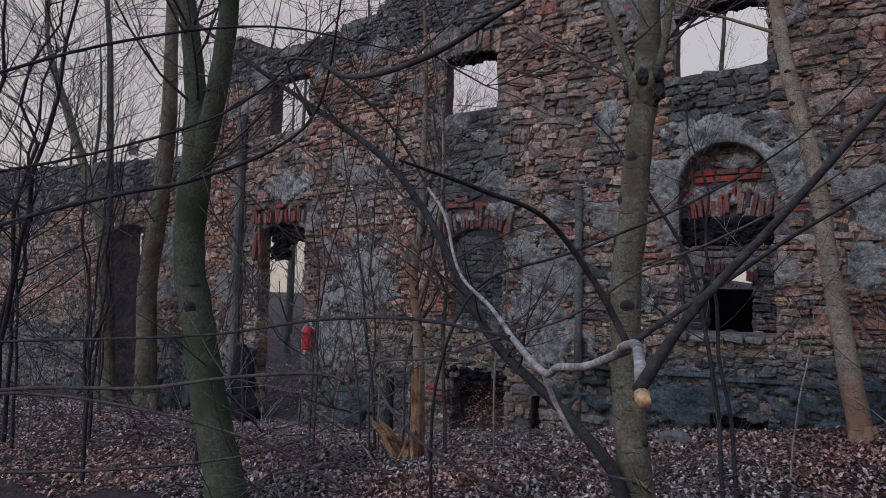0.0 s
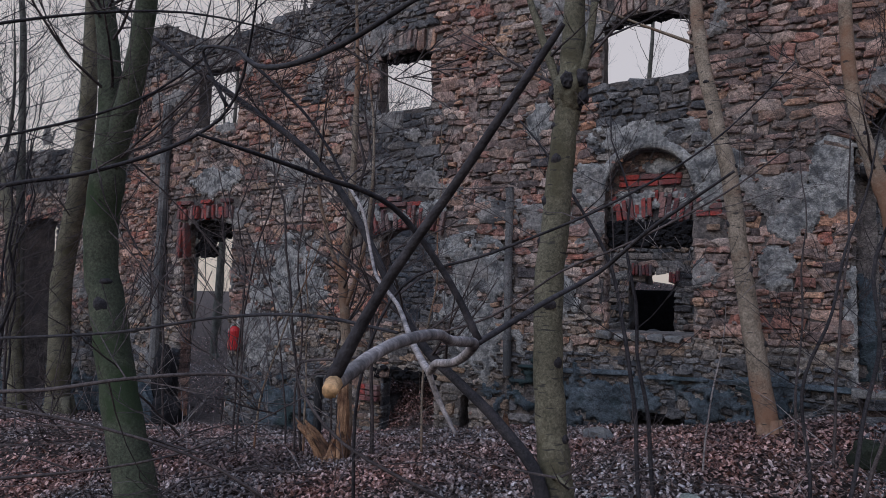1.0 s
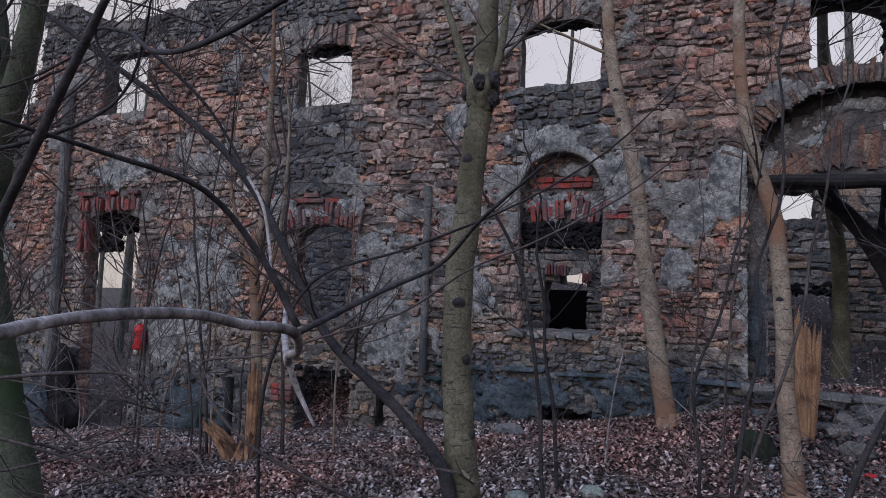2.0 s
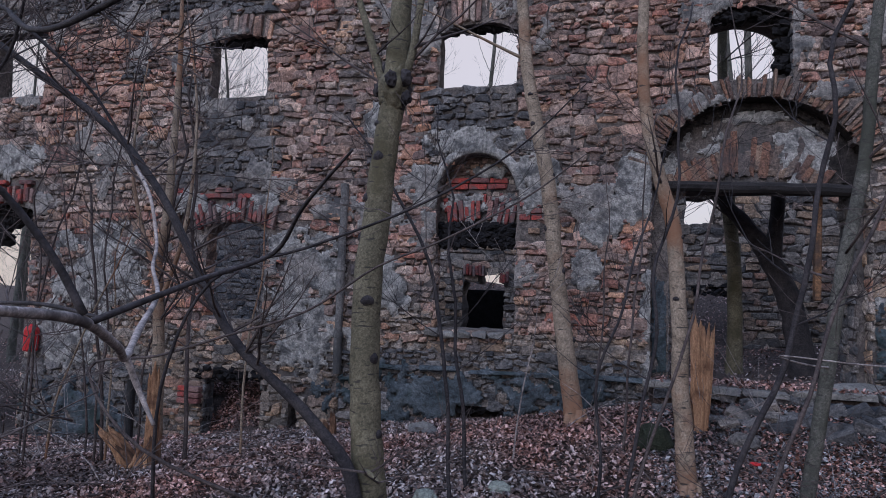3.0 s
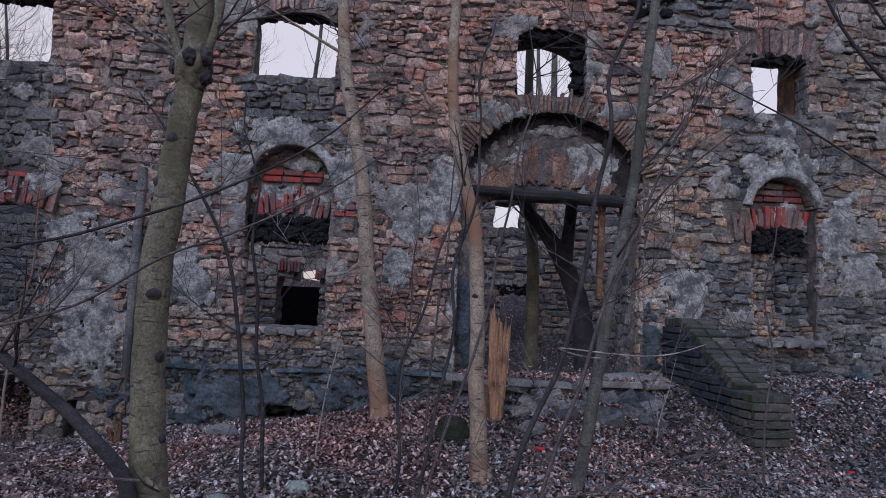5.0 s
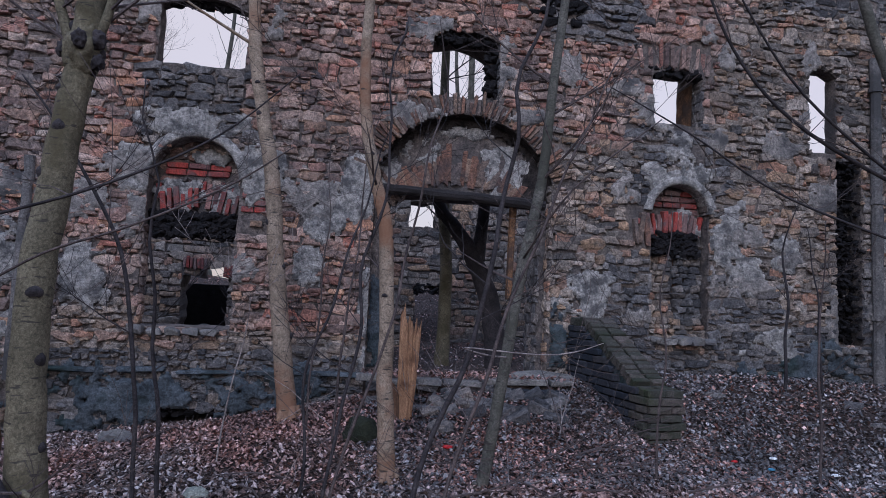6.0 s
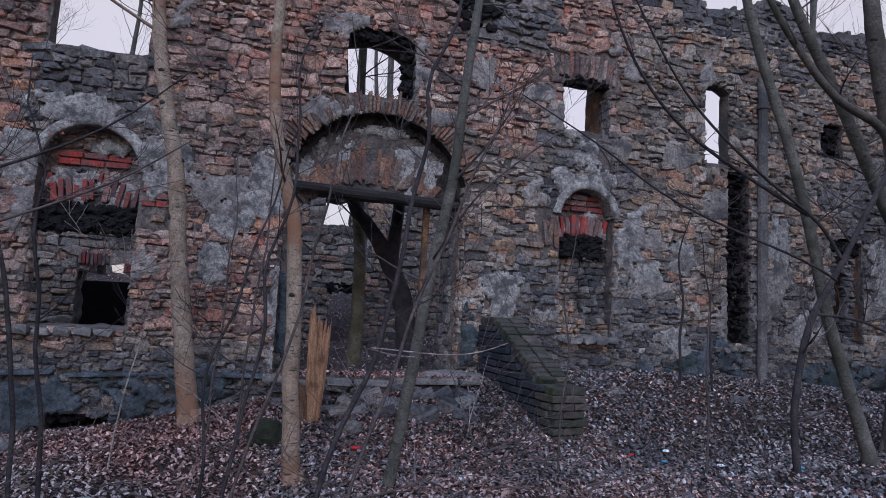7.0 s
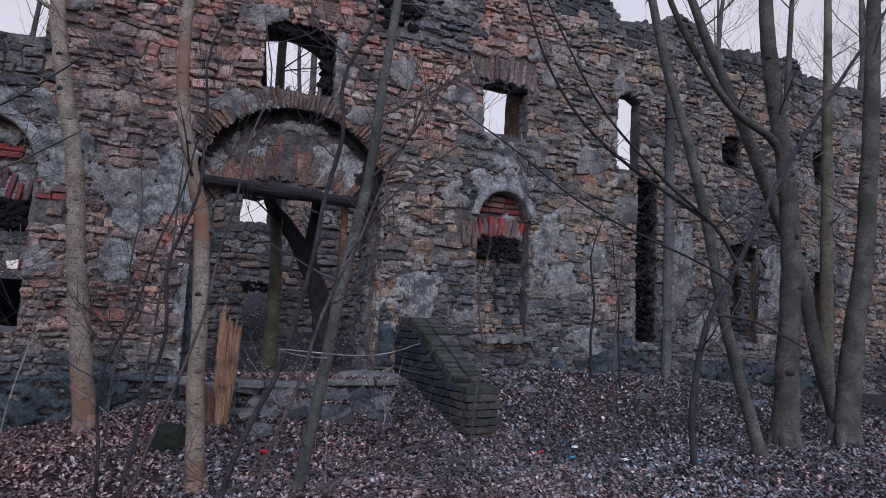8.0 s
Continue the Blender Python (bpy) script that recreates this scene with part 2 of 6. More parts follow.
MOSS = surface("dark_moss", (0.010, 0.013, 0.010), (0.032, 0.036, 0.022), 7, 90, relief=1.0, dist=0.02)
LITTER_WHITE = surface("white_litter", (0.55, 0.57, 0.6), (0.75, 0.76, 0.78), 10, 60, rough=0.5, relief=0.2)
LITTER_BLUE = surface("blue_litter", (0.05, 0.16, 0.28), (0.10, 0.28, 0.42), 10, 60, rough=0.5, relief=0.2)
LITTER_GREEN = surface("pale_green_stone", (0.14, 0.155, 0.14), (0.26, 0.275, 0.25), 10, 60, relief=0.4)

# ---- mesh helpers ----


def mesh_of(name, verts, faces, material=None, smooth=False):
    me = bpy.data.meshes.new(name)
    me.from_pydata([tuple(v) for v in verts], [], faces)
    if material:
        me.materials.append(material)
    if smooth:
        me.polygons.foreach_set("use_smooth", [True] * len(me.polygons))
    me.update()
    return me


def piece(name, verts, faces, material, parent=None, label="", smooth=False, kind=""):
    ob = new(name, mesh_of(name, verts, faces, material, smooth))
    if parent:
        ob.parent = parent
        ob.matrix_parent_inverse = parent.matrix_basis.inverted()
    if label or kind:
        tagged(ob, label, kind=kind)
    return ob


def part(name, bm, material, parent, label="", smooth=False):
    me = bpy.data.meshes.new(name)
    bm.to_mesh(me)
    bm.free()
    me.materials.append(material)
    if smooth:
        me.polygons.foreach_set("use_smooth", [True] * len(me.polygons))
    ob = new(name, me)
    if parent:
        ob.parent = parent
        ob.matrix_parent_inverse = parent.matrix_basis.inverted()
    if label:
        tagged(ob, label)
    return ob


def thing(name, at, label, category, group="", kind=""):
    e = new(name)
    e.matrix_basis = Matrix.Translation(at)
    return tagged(e, label, category, group, kind)


class Bag:
    """Verts and faces gathered for one mesh."""

    def __init__(self):
        self.v, self.f = [], []

    def add(self, verts, faces):
        o = len(self.v)
        self.v.extend(verts)
        self.f.extend([tuple(i + o for i in f) for f in faces])

    def tube(self, pts, radii, sides=8, rough=0.0, rng=None, cap=True):
        pts = [Vector(p) for p in pts]
        o = len(self.v)
        side = Vector((0.31, 0.87, 0.12)).normalized()
        for k, p in enumerate(pts):
            d = (pts[min(k + 1, len(pts) - 1)] - pts[max(k - 1, 0)]).normalized()
            side = (side - d * side.dot(d)).normalized()
            up = d.cross(side)
            for s in range(sides):
                a = 2 * math.pi * s / sides
                r = radii[k] * (1 + (rng.uniform(-rough, rough) if rng else 0))
                self.v.append(p + (side * math.cos(a) + up * math.sin(a)) * r)
        for k in range(len(pts) - 1):
            for s in range(sides):
                a, b = o + k * sides + s, o + k * sides + (s + 1) % sides
                self.f.append((a, b, b + sides, a + sides))
        if cap:
            self.f.append(tuple(o + s for s in reversed(range(sides))))
            e = o + (len(pts) - 1) * sides
            self.f.append(tuple(e + s for s in range(sides)))

    def block(self, centre, size, turn=None, jitter=0.0, rng=None, bevel=0.12):
        """A chamfered box: two outer rings and two end caps pulled in."""
        hx, hy, hz = (s / 2 for s in size)
        vs, fs = [], []
        c = min(size) * bevel
        for sx in (-1, 1):
            for sy in (-1, 1):
                for sz in (-1, 1):
                    for ax in range(3):
                        p = [sx * (hx - c), sy * (hy - c), sz * (hz - c)]
                        p[ax] = (sx * hx, sy * hy, sz * hz)[ax]
                        p = Vector(p)
                        if rng:
                            p += Vector([rng.uniform(-jitter, jitter) for _ in range(3)])
                        vs.append(p)
        bm = bmesh.new()
        for v in vs:
            bm.verts.new(v)
        hull = bmesh.ops.convex_hull(bm, input=bm.verts)
        bm.verts.index_update()
        keep = [v for v in bm.verts if v.link_faces]
        ids = {v: k for k, v in enumerate(keep)}
        m = turn if turn else Matrix.Identity(3)
        out = [m @ v.co + Vector(centre) for v in keep]
        faces = [tuple(ids[v] for v in f.verts) for f in bm.faces]
        bm.free()
        self.add(out, faces)


def smooth_path(pts, per=5):
    """Points along a smooth curve through pts, which may carry a radius as the fourth number."""
    pts = [np.array(p, float) for p in pts]
    out = []
    for k in range(len(pts) - 1):
        a, b, c, d = pts[max(k - 1, 0)], pts[k], pts[k + 1], pts[min(k + 2, len(pts) - 1)]
        for s in range(per):
            u = s / per
            out.append(0.5 * (2 * b + (c - a) * u + (2 * a - 5 * b + 4 * c - d) * u**2 + (3 * b - a - 3 * c + d) * u**3))
    out.append(pts[-1])
    return out


def between(x, table):
    xs, zs = zip(*table)
    return float(np.interp(x, xs, zs))


# ---- ground: one sheet, higher towards the portal, falling to the cellar side ----
AT_WALL = [(-40, -1.3), (-20, -1.2), (-9.5, -0.95), (-5, -0.62), (-2.2, -0.2), (-0.5, 0.0), (0.6, 0.16), (1.6, 0.42), (3.0, 0.52), (4.5, 0.70), (8, 0.60), (10, 0.42), (16, 0.3), (40, 0.2)]
NEAR_EYE = [(-40, -0.8), (-9, -0.5), (-4, -0.22), (0, -0.05), (2, 0.0), (6, 0.05), (10, 0.15), (40, 0.2)]


def ground_z(x, y):
    start = between(x, [(0.5, 3.0), (3.2, 2.25)])
    s = min(max((y + start) / (start - 0.1), 0), 1)
    s = s * s * (3 - 2 * s)
    z = between(x, NEAR_EYE) * (1 - s) + between(x, AT_WALL) * s
    z += 1.6 * min(max((y - 7.2) / 3.6, 0), 1) * (1 if x > -11 else max(0.35, 1 + (x + 11) / 6))   # wooded bank behind the ruin
    if y > 0.12:   # earth and leaves washed in behind the cellar opening
        z += 0.95 * min((y - 0.12) / 1.15, 1) * math.exp(-(((x + 4.4) / 2.2) ** 2))
    near = math.exp(-((x + 1) ** 2 + (y + 4) ** 2) / 400)
    return z + near * (0.05 * noise.noise((x * 0.9, y * 0.9, 3.1)) + 0.02 * noise.noise((x * 3.1, y * 3.1, 8.0)))


def build_ground():
    fine_x = list(np.arange(-16, 14.01, 0.16))
    fine_y = list(np.arange(-8, 8.01, 0.16))
    xs = [-400, -200, -100, -60, -40, -28, -20] + fine_x + [18, 26, 40, 60, 100, 200, 400]
    ys = [-400, -200, -100, -50, -25, -14, -10] + fine_y + [11, 16, 25, 50, 100, 200, 400]
    v = [(x, y, ground_z(x, y)) for y in ys for x in xs]
    w = len(xs)
    f = [(j * w + i, j * w + i + 1, (j + 1) * w + i + 1, (j + 1) * w + i) for j in range(len(ys) - 1) for i in range(w - 1)]
    ob = piece("ground", v, f, EARTH, smooth=True)
    return tagged(ob, "dark woodland soil sloping up to the ruin, covered in dead leaves", "ground", kind="structure")


ground = build_ground()

# ---- the ruined facade ----
THICK, SKIN = 0.65, 0.2   # whole wall, and its outer layer in which the niches are sunk
CELL = 0.06
# (x0, x1, sill, head without arch, arch rise, layers cut)
OPENINGS = [
    (-13.4, -12.2, -1.6, 2.65, 0.1, "AB"),
    (-8.4, -7.26, -1.4, 2.42, 0.12, "A"),
    (-8.9, -6.8, -1.4, 2.4, 0.1, "B"),
    (-8.25, -7.28, 4.15, 5.12, 0.0, "A"),
    (-8.7, -7.0, 3.8, 5.35, 0.0, "B"),
    (-4.44, -3.58, 3.96, 4.78, 0.05, "A"),
    (-5.0, -3.3, 3.75, 5.05, 0.0, "B"),
    (-4.34, -3.46, 1.0, 2.12, 0.17, "A"),
    (-4.25, -3.42, -1.2, 0.2, 0.14, "A"),
    (-5.4, -3.1, -1.2, 2.5, 0.0, "B"),
    (-3.03, -2.9, -1.0, 0.1, 0.0, "AB"),
    (-1.2, -0.24, 3.93, 4.62, 0.11, "A"),
    (-1.6, 0.1, 3.75, 4.95, 0.0, "B"),
    (-1.18, -0.2, 1.0, 2.66, 0.46, "A"),
    (-1.6, -0.1, 1.0, 2.06, 0.1, "B"),
    (-0.86, -0.28, -0.6, 0.13, 0.0, "AB"),
    (1.3, 3.45, -0.5, 2.9, 0.76, "A"),
    (1.5, 3.36, -0.5, 2.68, 0.0, "B"),
    (1.9, 2.74, 3.86, 4.56, 0.14, "A"),
    (1.75, 2.7, 3.7, 4.52, 0.16, "B"),
    (4.72, 5.41, 3.78, 4.42, 0.06, "A"),
    (4.5, 5.41, 3.7, 4.6, 0.0, "B"),
    (4.72, 5.5, 1.1, 2.66, 0.36, "A"),
    (4.78, 5.38, 1.1, 2.22, 0.08, "B"),
    (6.9, 7.3, 3.58, 4.62, 0.1, "A"),
    (6.7, 8.3, 3.55, 4.9, 0.0, "B"),
    (7.28, 7.66, 1.1, 3.5, 0.0, "A"),
    (9.1, 9.7, 1.15, 2.62, 0.1, "AB"),
    (8.95, 9.35, 3.9, 4.35, 0.08, "A"),
    (11.0, 11.5, 1.15, 2.32, 0.1, "AB"),
    (11.0, 11.45, 3.85, 4.4, 0.08, "AB"),
]
TOP = [(-22, 4.75), (-19.6, 4.6), (-17, 4.4), (-14.8, 4.27), (-12.0, 4.1), (-10.35, 4.0), (-9.85, 4.6), (-9.7, 6.1), (-9.3, 6.2), (-8.6, 5.84), (-7.6, 5.62), (-7.2, 5.74), (-6.5, 5.74),
       (-5.9, 5.84), (-5.6, 6.0), (-5.0, 6.1), (-4.2, 6.6), (3, 6.8), (6.55, 6.5), (6.72, 6.1), (6.84, 5.82), (7.15, 5.84), (8.0, 6.12), (8.58, 6.06), (8.76, 5.76), (9.6, 5.9), (10.5, 6.0), (10.9, 5.7), (12.8, 5.76), (16, 5.4)]


def half_width(o, z):
    """How far the opening reaches to both sides of its middle at the height z, or nothing."""
    x0, x1, z0, z1, rise, _ = o
    h = (x1 - x0) / 2
    if z < z0 or z > z1 + rise:
        return None
    if z <= z1 or rise <= 0:
        return h
    r = (h * h + rise * rise) / (2 * rise)
    d = z - (z1 + rise - r)
    return math.sqrt(max(r * r - d * d, 0))


def is_open(x, z, layer, openings):
    for o in openings:
        if layer in o[5]:
            h = half_width(o, z)
            if h is not None and abs(x - (o[0] + o[1]) / 2) < h:
                return True
    return False


def snapped(x, z, layer, openings):
    """Pull a corner of the grid onto the outline of an opening that runs close by."""
    best, out = CELL * 0.75, (x, z)
    for o in openings:
        if layer not in o[5]:
            continue
        x0, x1, z0, z1, rise, _ = o
        mid, h = (x0 + x1) / 2, (x1 - x0) / 2
        cand = []
        if z0 - CELL < z < z1:
            cand += [(x0, z), (x1, z)]
        if x0 - CELL < x < x1 + CELL:
            cand.append((x, z0))
            if rise > 0 and abs(x - mid) < h:
                r = (h * h + rise * rise) / (2 * rise)
                cand.append((x, z1 + rise - r + math.sqrt(r * r - (x - mid) ** 2)))
            else:
                cand.append((x, z1))
        for c in cand:
            d = math.hypot(c[0] - x, c[1] - z)
            if d < best:
                best, out = d, c
    return out


def ruin_layers(x0, x1, z0, y_at, openings, top, layers, rag=0.02):
    """Core of a ruined wall: layers [(letter, near, far, draw the near face only where the layer before is open)]."""
    nx, ztop = int((x1 - x0) / CELL), max(z for _, z in top) + 0.2
    nz = int((ztop - z0) / CELL)
    bag, index = Bag(), {}

    def vert(i, j, depth, letter):
        key = (i, j, depth, letter)
        if key not in index:
            x, z = snapped(x0 + i * CELL, z0 + j * CELL, letter, openings)
            jx = rag * noise.noise((x * 5, z * 5, depth * 7))
            jz = rag * noise.noise((x * 5 + 40, z * 5, depth * 7))
            jy = 0.025 * noise.noise((x * 3, z * 3, depth * 9 + 5))
            index[key] = len(bag.v)
            bag.v.append((x + jx, y_at + depth + jy, z + jz))
        return index[key]

    solid = {}
    for letter, near, far, _ in layers:
        grid = np.zeros((nx, nz), bool)
        for i in range(nx):
            x = x0 + (i + 0.5) * CELL
            t = between(x, top) + 0.10 * noise.noise((x * 2.3, 4.0, y_at)) + 0.05 * noise.noise((x * 9, 2.0, y_at))
            for j in range(nz):
                z = z0 + (j + 0.5) * CELL
                grid[i, j] = z < t and not is_open(x, z, letter, openings)
        solid[letter] = grid
    before = None
    for n, (letter, near, far, hidden) in enumerate(layers):
        g = solid[letter]
        last = n == len(layers) - 1
        for i in range(nx):
            for j in range(nz):
                if not g[i, j]:
                    continue
                if not hidden or before is None or not before[max(i - 1, 0):i + 2, max(j - 1, 0):j + 2].all():
                    bag.f.append((vert(i, j, near, letter), vert(i + 1, j, near, letter), vert(i + 1, j + 1, near, letter), vert(i, j + 1, near, letter)))
                if last:
                    bag.f.append((vert(i, j + 1, far, letter), vert(i + 1, j + 1, far, letter), vert(i + 1, j, far, letter), vert(i, j, far, letter)))
                for di, dj, a, b in ((-1, 0, (i, j + 1), (i, j)), (1, 0, (i + 1, j), (i + 1, j + 1)), (0, -1, (i, j), (i + 1, j)), (0, 1, (i + 1, j + 1), (i, j + 1))):
                    u, w = i + di, j + dj
                    if not (0 <= u < nx and 0 <= w < nz and g[u, w]):
                        bag.f.append((vert(*a, near, letter), vert(*a, far, letter), vert(*b, far, letter), vert(*b, near, letter)))
        before = g
    return bag


# Where grey plaster still clings: middle, half sizes.
PLASTERED = [(-2.9, 1.45, 0.62, 0.85), (-2.75, 0.75, 0.5, 0.45), (-1.35, 2.75, 0.2, 0.4), (0.02, 2.85, 0.28, 0.4), (-0.7, 3.25, 0.65, 0.24), (0.78, 2.35, 0.28, 0.4), (0.62, 1.75, 0.2, 0.22), 
             (1.1, 2.7, 0.24, 0.55), (1.32, 1.2, 0.14, 0.55), (3.86, 1.55, 0.42, 0.36), (5.1, 3.1, 0.6, 0.2), (5.1, 3.35, 0.22, 0.3), (5.75, 2.35, 0.26, 0.55), (6.05, 1.95, 0.25, 0.35), (6.5, 1.05, 0.5, 0.25), (6.5, 2.2, 0.22, 0.3),
             (8.15, 2.4, 0.28, 0.6), (8.6, 1.3, 0.35, 0.3), (-6.0, 1.6, 0.8, 0.7), (-6.5, 0.7, 0.7, 0.5), (-7.7, 3.15, 0.6, 0.3), (-1.75, 1.5, 0.25, 0.5), (-2.0, 3.6, 0.2, 0.3), (10.2, 2.0, 0.5, 1.0), (-10.8, 2.2, 0.6, 0.8)]
RENDERED = [(-6.1, -0.5, 1.15, 0.62), (-8.85, -0.7, 0.7, 0.6), (-1.2, 0.2, 1.5, 0.42), (0.3, 0.25, 0.9, 0.42), (-11, -0.7, 1.5, 0.6), (6.9, 0.7, 1.0, 0.3), (-14, -0.8, 1.4, 0.5), (9.5, 0.6, 2.0, 0.3), (3.54, 1.0, 0.17, 0.5), (7.0, 0.85, 0.8, 0.35)]


def cover(x, z, spots):
    best = -9.0
    for cx, cz, rx, rz in spots:
        best = max(best, 1 - ((x - cx) / rx) ** 2 - ((z - cz) / rz) ** 2)
    return best + 0.95 * noise.noise((x * 2.6, z * 2.6, 1.0)) + 0.85 * noise.noise((x * 7, z * 7, 2.0)) + 0.38 * noise.noise((x * 19, z * 19, 3.0))


def coat(spots, y_at, openings, thick, cell=0.026, least=0.22):
    bag, seen = Bag(), {}
    for n, (cx, cz, rx, rz) in enumerate(spots):
        for i in range(int((cx - rx * 1.4) / cell), int((cx + rx * 1.4) / cell)):
            for j in range(int((cz - rz * 1.4) / cell), int((cz + rz * 1.4) / cell)):
                if (i, j) in seen:
                    continue
                x, z = (i + 0.5) * cell, (j + 0.5) * cell
                seen[i, j] = cover(x, z, spots) > least and not is_open(x, z, "A", openings)
    ids = {}

    def vert(i, j):
        if (i, j) not in ids:
            x, z = i * cell, j * cell
            full = all(seen.get((i - a, j - b)) for a in (0, 1) for b in (0, 1))
            y = -thick * (1 + 0.5 * noise.noise((x * 4, z * 4, 0)) + 0.5 * noise.noise((x * 11, z * 11, 4))) if full else 0.0
            ids[i, j] = len(bag.v)
            bag.v.append((x + 0.022 * noise.noise((x * 23, z * 23, 5)), y_at + y, z + 0.022 * noise.noise((x * 23, z * 23, 9))))
        return ids[i, j]

    for (i, j), on in seen.items():
        if on:
            bag.f.append((vert(i, j), vert(i + 1, j), vert(i + 1, j + 1), vert(i, j + 1)))
    return bag


def stone_shape(rng):
    """A flat-bedded rubble stone of unit size: outline, bulging face, embedded back. Nearest face at y = -1."""
    outline = [(-0.5, -0.36), (-0.36, -0.5), (0.34, -0.5), (0.5, -0.34), (0.5, 0.35), (0.36, 0.5), (-0.35, 0.5), (-0.5, 0.34)]
    outline = [(x + rng.uniform(-0.14, 0.14), z + rng.uniform(-0.2, 0.2)) for x, z in outline]
    tilt, lean = rng.uniform(-0.35, 0.35), rng.uniform(-0.35, 0.35)
    v = [(x, 0.6, z) for x, z in outline] + [(x, -0.25, z) for x, z in outline]
    shrink = rng.uniform(0.68, 0.88)
    v += [(x * shrink + rng.uniform(-0.04, 0.04), -0.85 + tilt * x + lean * z + rng.uniform(-0.15, 0.15), z * shrink) for x, z in outline]
    f = [(k, (k + 1) % 8, 8 + (k + 1) % 8, 8 + k) for k in range(8)] + [(8 + k, 8 + (k + 1) % 8, 16 + (k + 1) % 8, 16 + k) for k in range(8)]
    v.append((0, -0.95 + rng.uniform(-0.2, 0.1), 0))
    f += [(16 + k, 16 + (k + 1) % 8, 24) for k in range(8)]
    return v, f


srng = random.Random(11)
SHAPES = [stone_shape(srng) for _ in range(28)]


def courses(x0, x1, z0, top, openings, layer, rng, low=0.045, high=0.13, long=0.30, covers=(), keep_out=()):
    """Stones of a rubble wall in rough courses: (x, z, length, height, depth, turn)."""
    z = z0
    out = []
    while z < max(t for _, t in top):
        h = rng.uniform(low, high)
        x = x0 + rng.uniform(-0.2, 0)
        while x < x1:
            w = min(max(h * rng.choice((rng.uniform(0.9, 1.8), rng.uniform(1.3, 3.4))), 0.08), long * 1.4)
            hh = h * rng.uniform(0.6, 1.3)
            cx, cz = x + w / 2, z + h / 2 + 0.05 * noise.noise((x * 0.7, z * 1.5, 6)) + rng.uniform(-0.02, 0.02)
            a, b = x, x + w
            ok = cz + h * 0.3 < between(cx, top) + 0.10 * noise.noise((cx * 2.3, 4.0, 0))
            for o in openings:
                if layer in o[5] and ok:
                    hw = half_width(o, cz)
                    if hw is None and (abs(cz - o[2]) < h * 0.45):
                        hw = (o[1] - o[0]) / 2 - 0.02
                    if hw is not None:
                        m = (o[0] + o[1]) / 2
                        if a < m + hw and b > m - hw:
                            if b - (m + hw) > (m - hw) - a:
                                a = max(a, m + hw)
                            else:
                                b = min(b, m - hw)
            for k in keep_out:
                if k[0] < (a + b) / 2 < k[1] and k[2] < cz < k[3]:
                    ok = False
            if ok and b - a > 0.045 and not any(cover(cx, cz, c) > 0.25 + 0.3 * k for k, c in enumerate(covers)):
                out.append(((a + b) / 2, cz, (b - a) * rng.uniform(0.9, 1.03), hh * 0.98, rng.uniform(0.012, 0.046), rng.uniform(-7, 7)))
            x += w + rng.uniform(0.0, 0.012)
        z += h
    return out


# Bands that hold brick, voussoirs or blackened rubble instead of coursed stone: x0, x1, z0, z1
SPECIAL = [(-8.72, -7.1, 2.42, 2.92), (-4.95, -3.3, 2.08, 2.72), (-0.2, 0.12, 2.1, 2.62), (4.42, 4.72, 2.2, 2.75), (-4.55, -3.5, 4.68, 5.1), (4.55, 5.5, 4.42, 4.85), (-1.25, -0.2, 4.62, 5.0)]
PORTAL_MID, PORTAL_SPRING = 2.375, 2.9


def on_portal_ring(x, z):
    h, rise = 1.075, 0.76
    r = (h * h + rise * rise) / (2 * rise)
    c = PORTAL_SPRING + rise - r
    return z > PORTAL_SPRING - 0.05 and r < math.hypot(x - PORTAL_MID, z - c) < r + 0.26


def put_stones(stones, y_at, name, parent, material, rng, single=lambda s: False):
    """Nearest stones as pieces of their own on shared meshes, the rest in one mesh."""
    meshes = [mesh_of(name, v, f, material) for v, f in SHAPES]
    bag, n = Bag(), 0
    for s in stones:
        x, z, w, h, d, turn = s
        k = rng.randrange(len(SHAPES))
        m = Matrix.LocRotScale((x, y_at, z), Euler((0, radians(turn), 0)), (w, d, h))
        if single(s) and n < 300:
            ob = new(name, meshes[k])
            ob.parent = parent
            ob.matrix_basis = parent.matrix_basis.inverted() @ m
            n += 1
        else:
            v, f = SHAPES[k]
            bag.add([m @ Vector(p) for p in v], f)
    piece(name + "_bed", bag.v, bag.f, material, parent, kind="stuff")


# Later infill and weathered stretches in grey stone: x0, x1, z0, z1
GREY = [(-1.32, -0.12, 3.15, 4.02), (-4.6, -3.45, 2.72, 4.02), (4.55, 5.5, 3.15, 3.9), (-9.8, -3.6, 5.15, 7), (-21, -9.9, 3.3, 5), (6.5, 15, 5.45, 7), (7.7, 15, -1, 1.0), (-21, -9.5, -2, 0.5),
        (-2.4, 1.2, -0.5, 0.75), (3.3, 4.6, 4.7, 6.6), (5.3, 6.6, 5.7, 7), (-9.4, -5, -1, 0.3), (5.5, 7.3, 0.2, 1.3), (4.2, 4.8, 0.5, 1.6), (5.5, 6.2, 1.0, 1.9), (4.1, 4.75, 0.9, 2.1), (5.45, 6.5, 0.6, 1.7), (4.2, 9.5, 0.3, 0.95), (0.1, 1.3, 0.2, 0.75)]


def in_grey(x, z):
    return any(k[0] + 0.15 * noise.noise((z * 3, 1, 0)) < x < k[1] + 0.15 * noise.noise((z * 3, 5, 0)) and k[2] + 0.2 * noise.noise((x * 2, 3, 0)) < z < k[3] for k in GREY) or noise.noise((x * 0.55, z * 0.8, 12.0)) > (0.42 if x < 7.6 else 0.22)


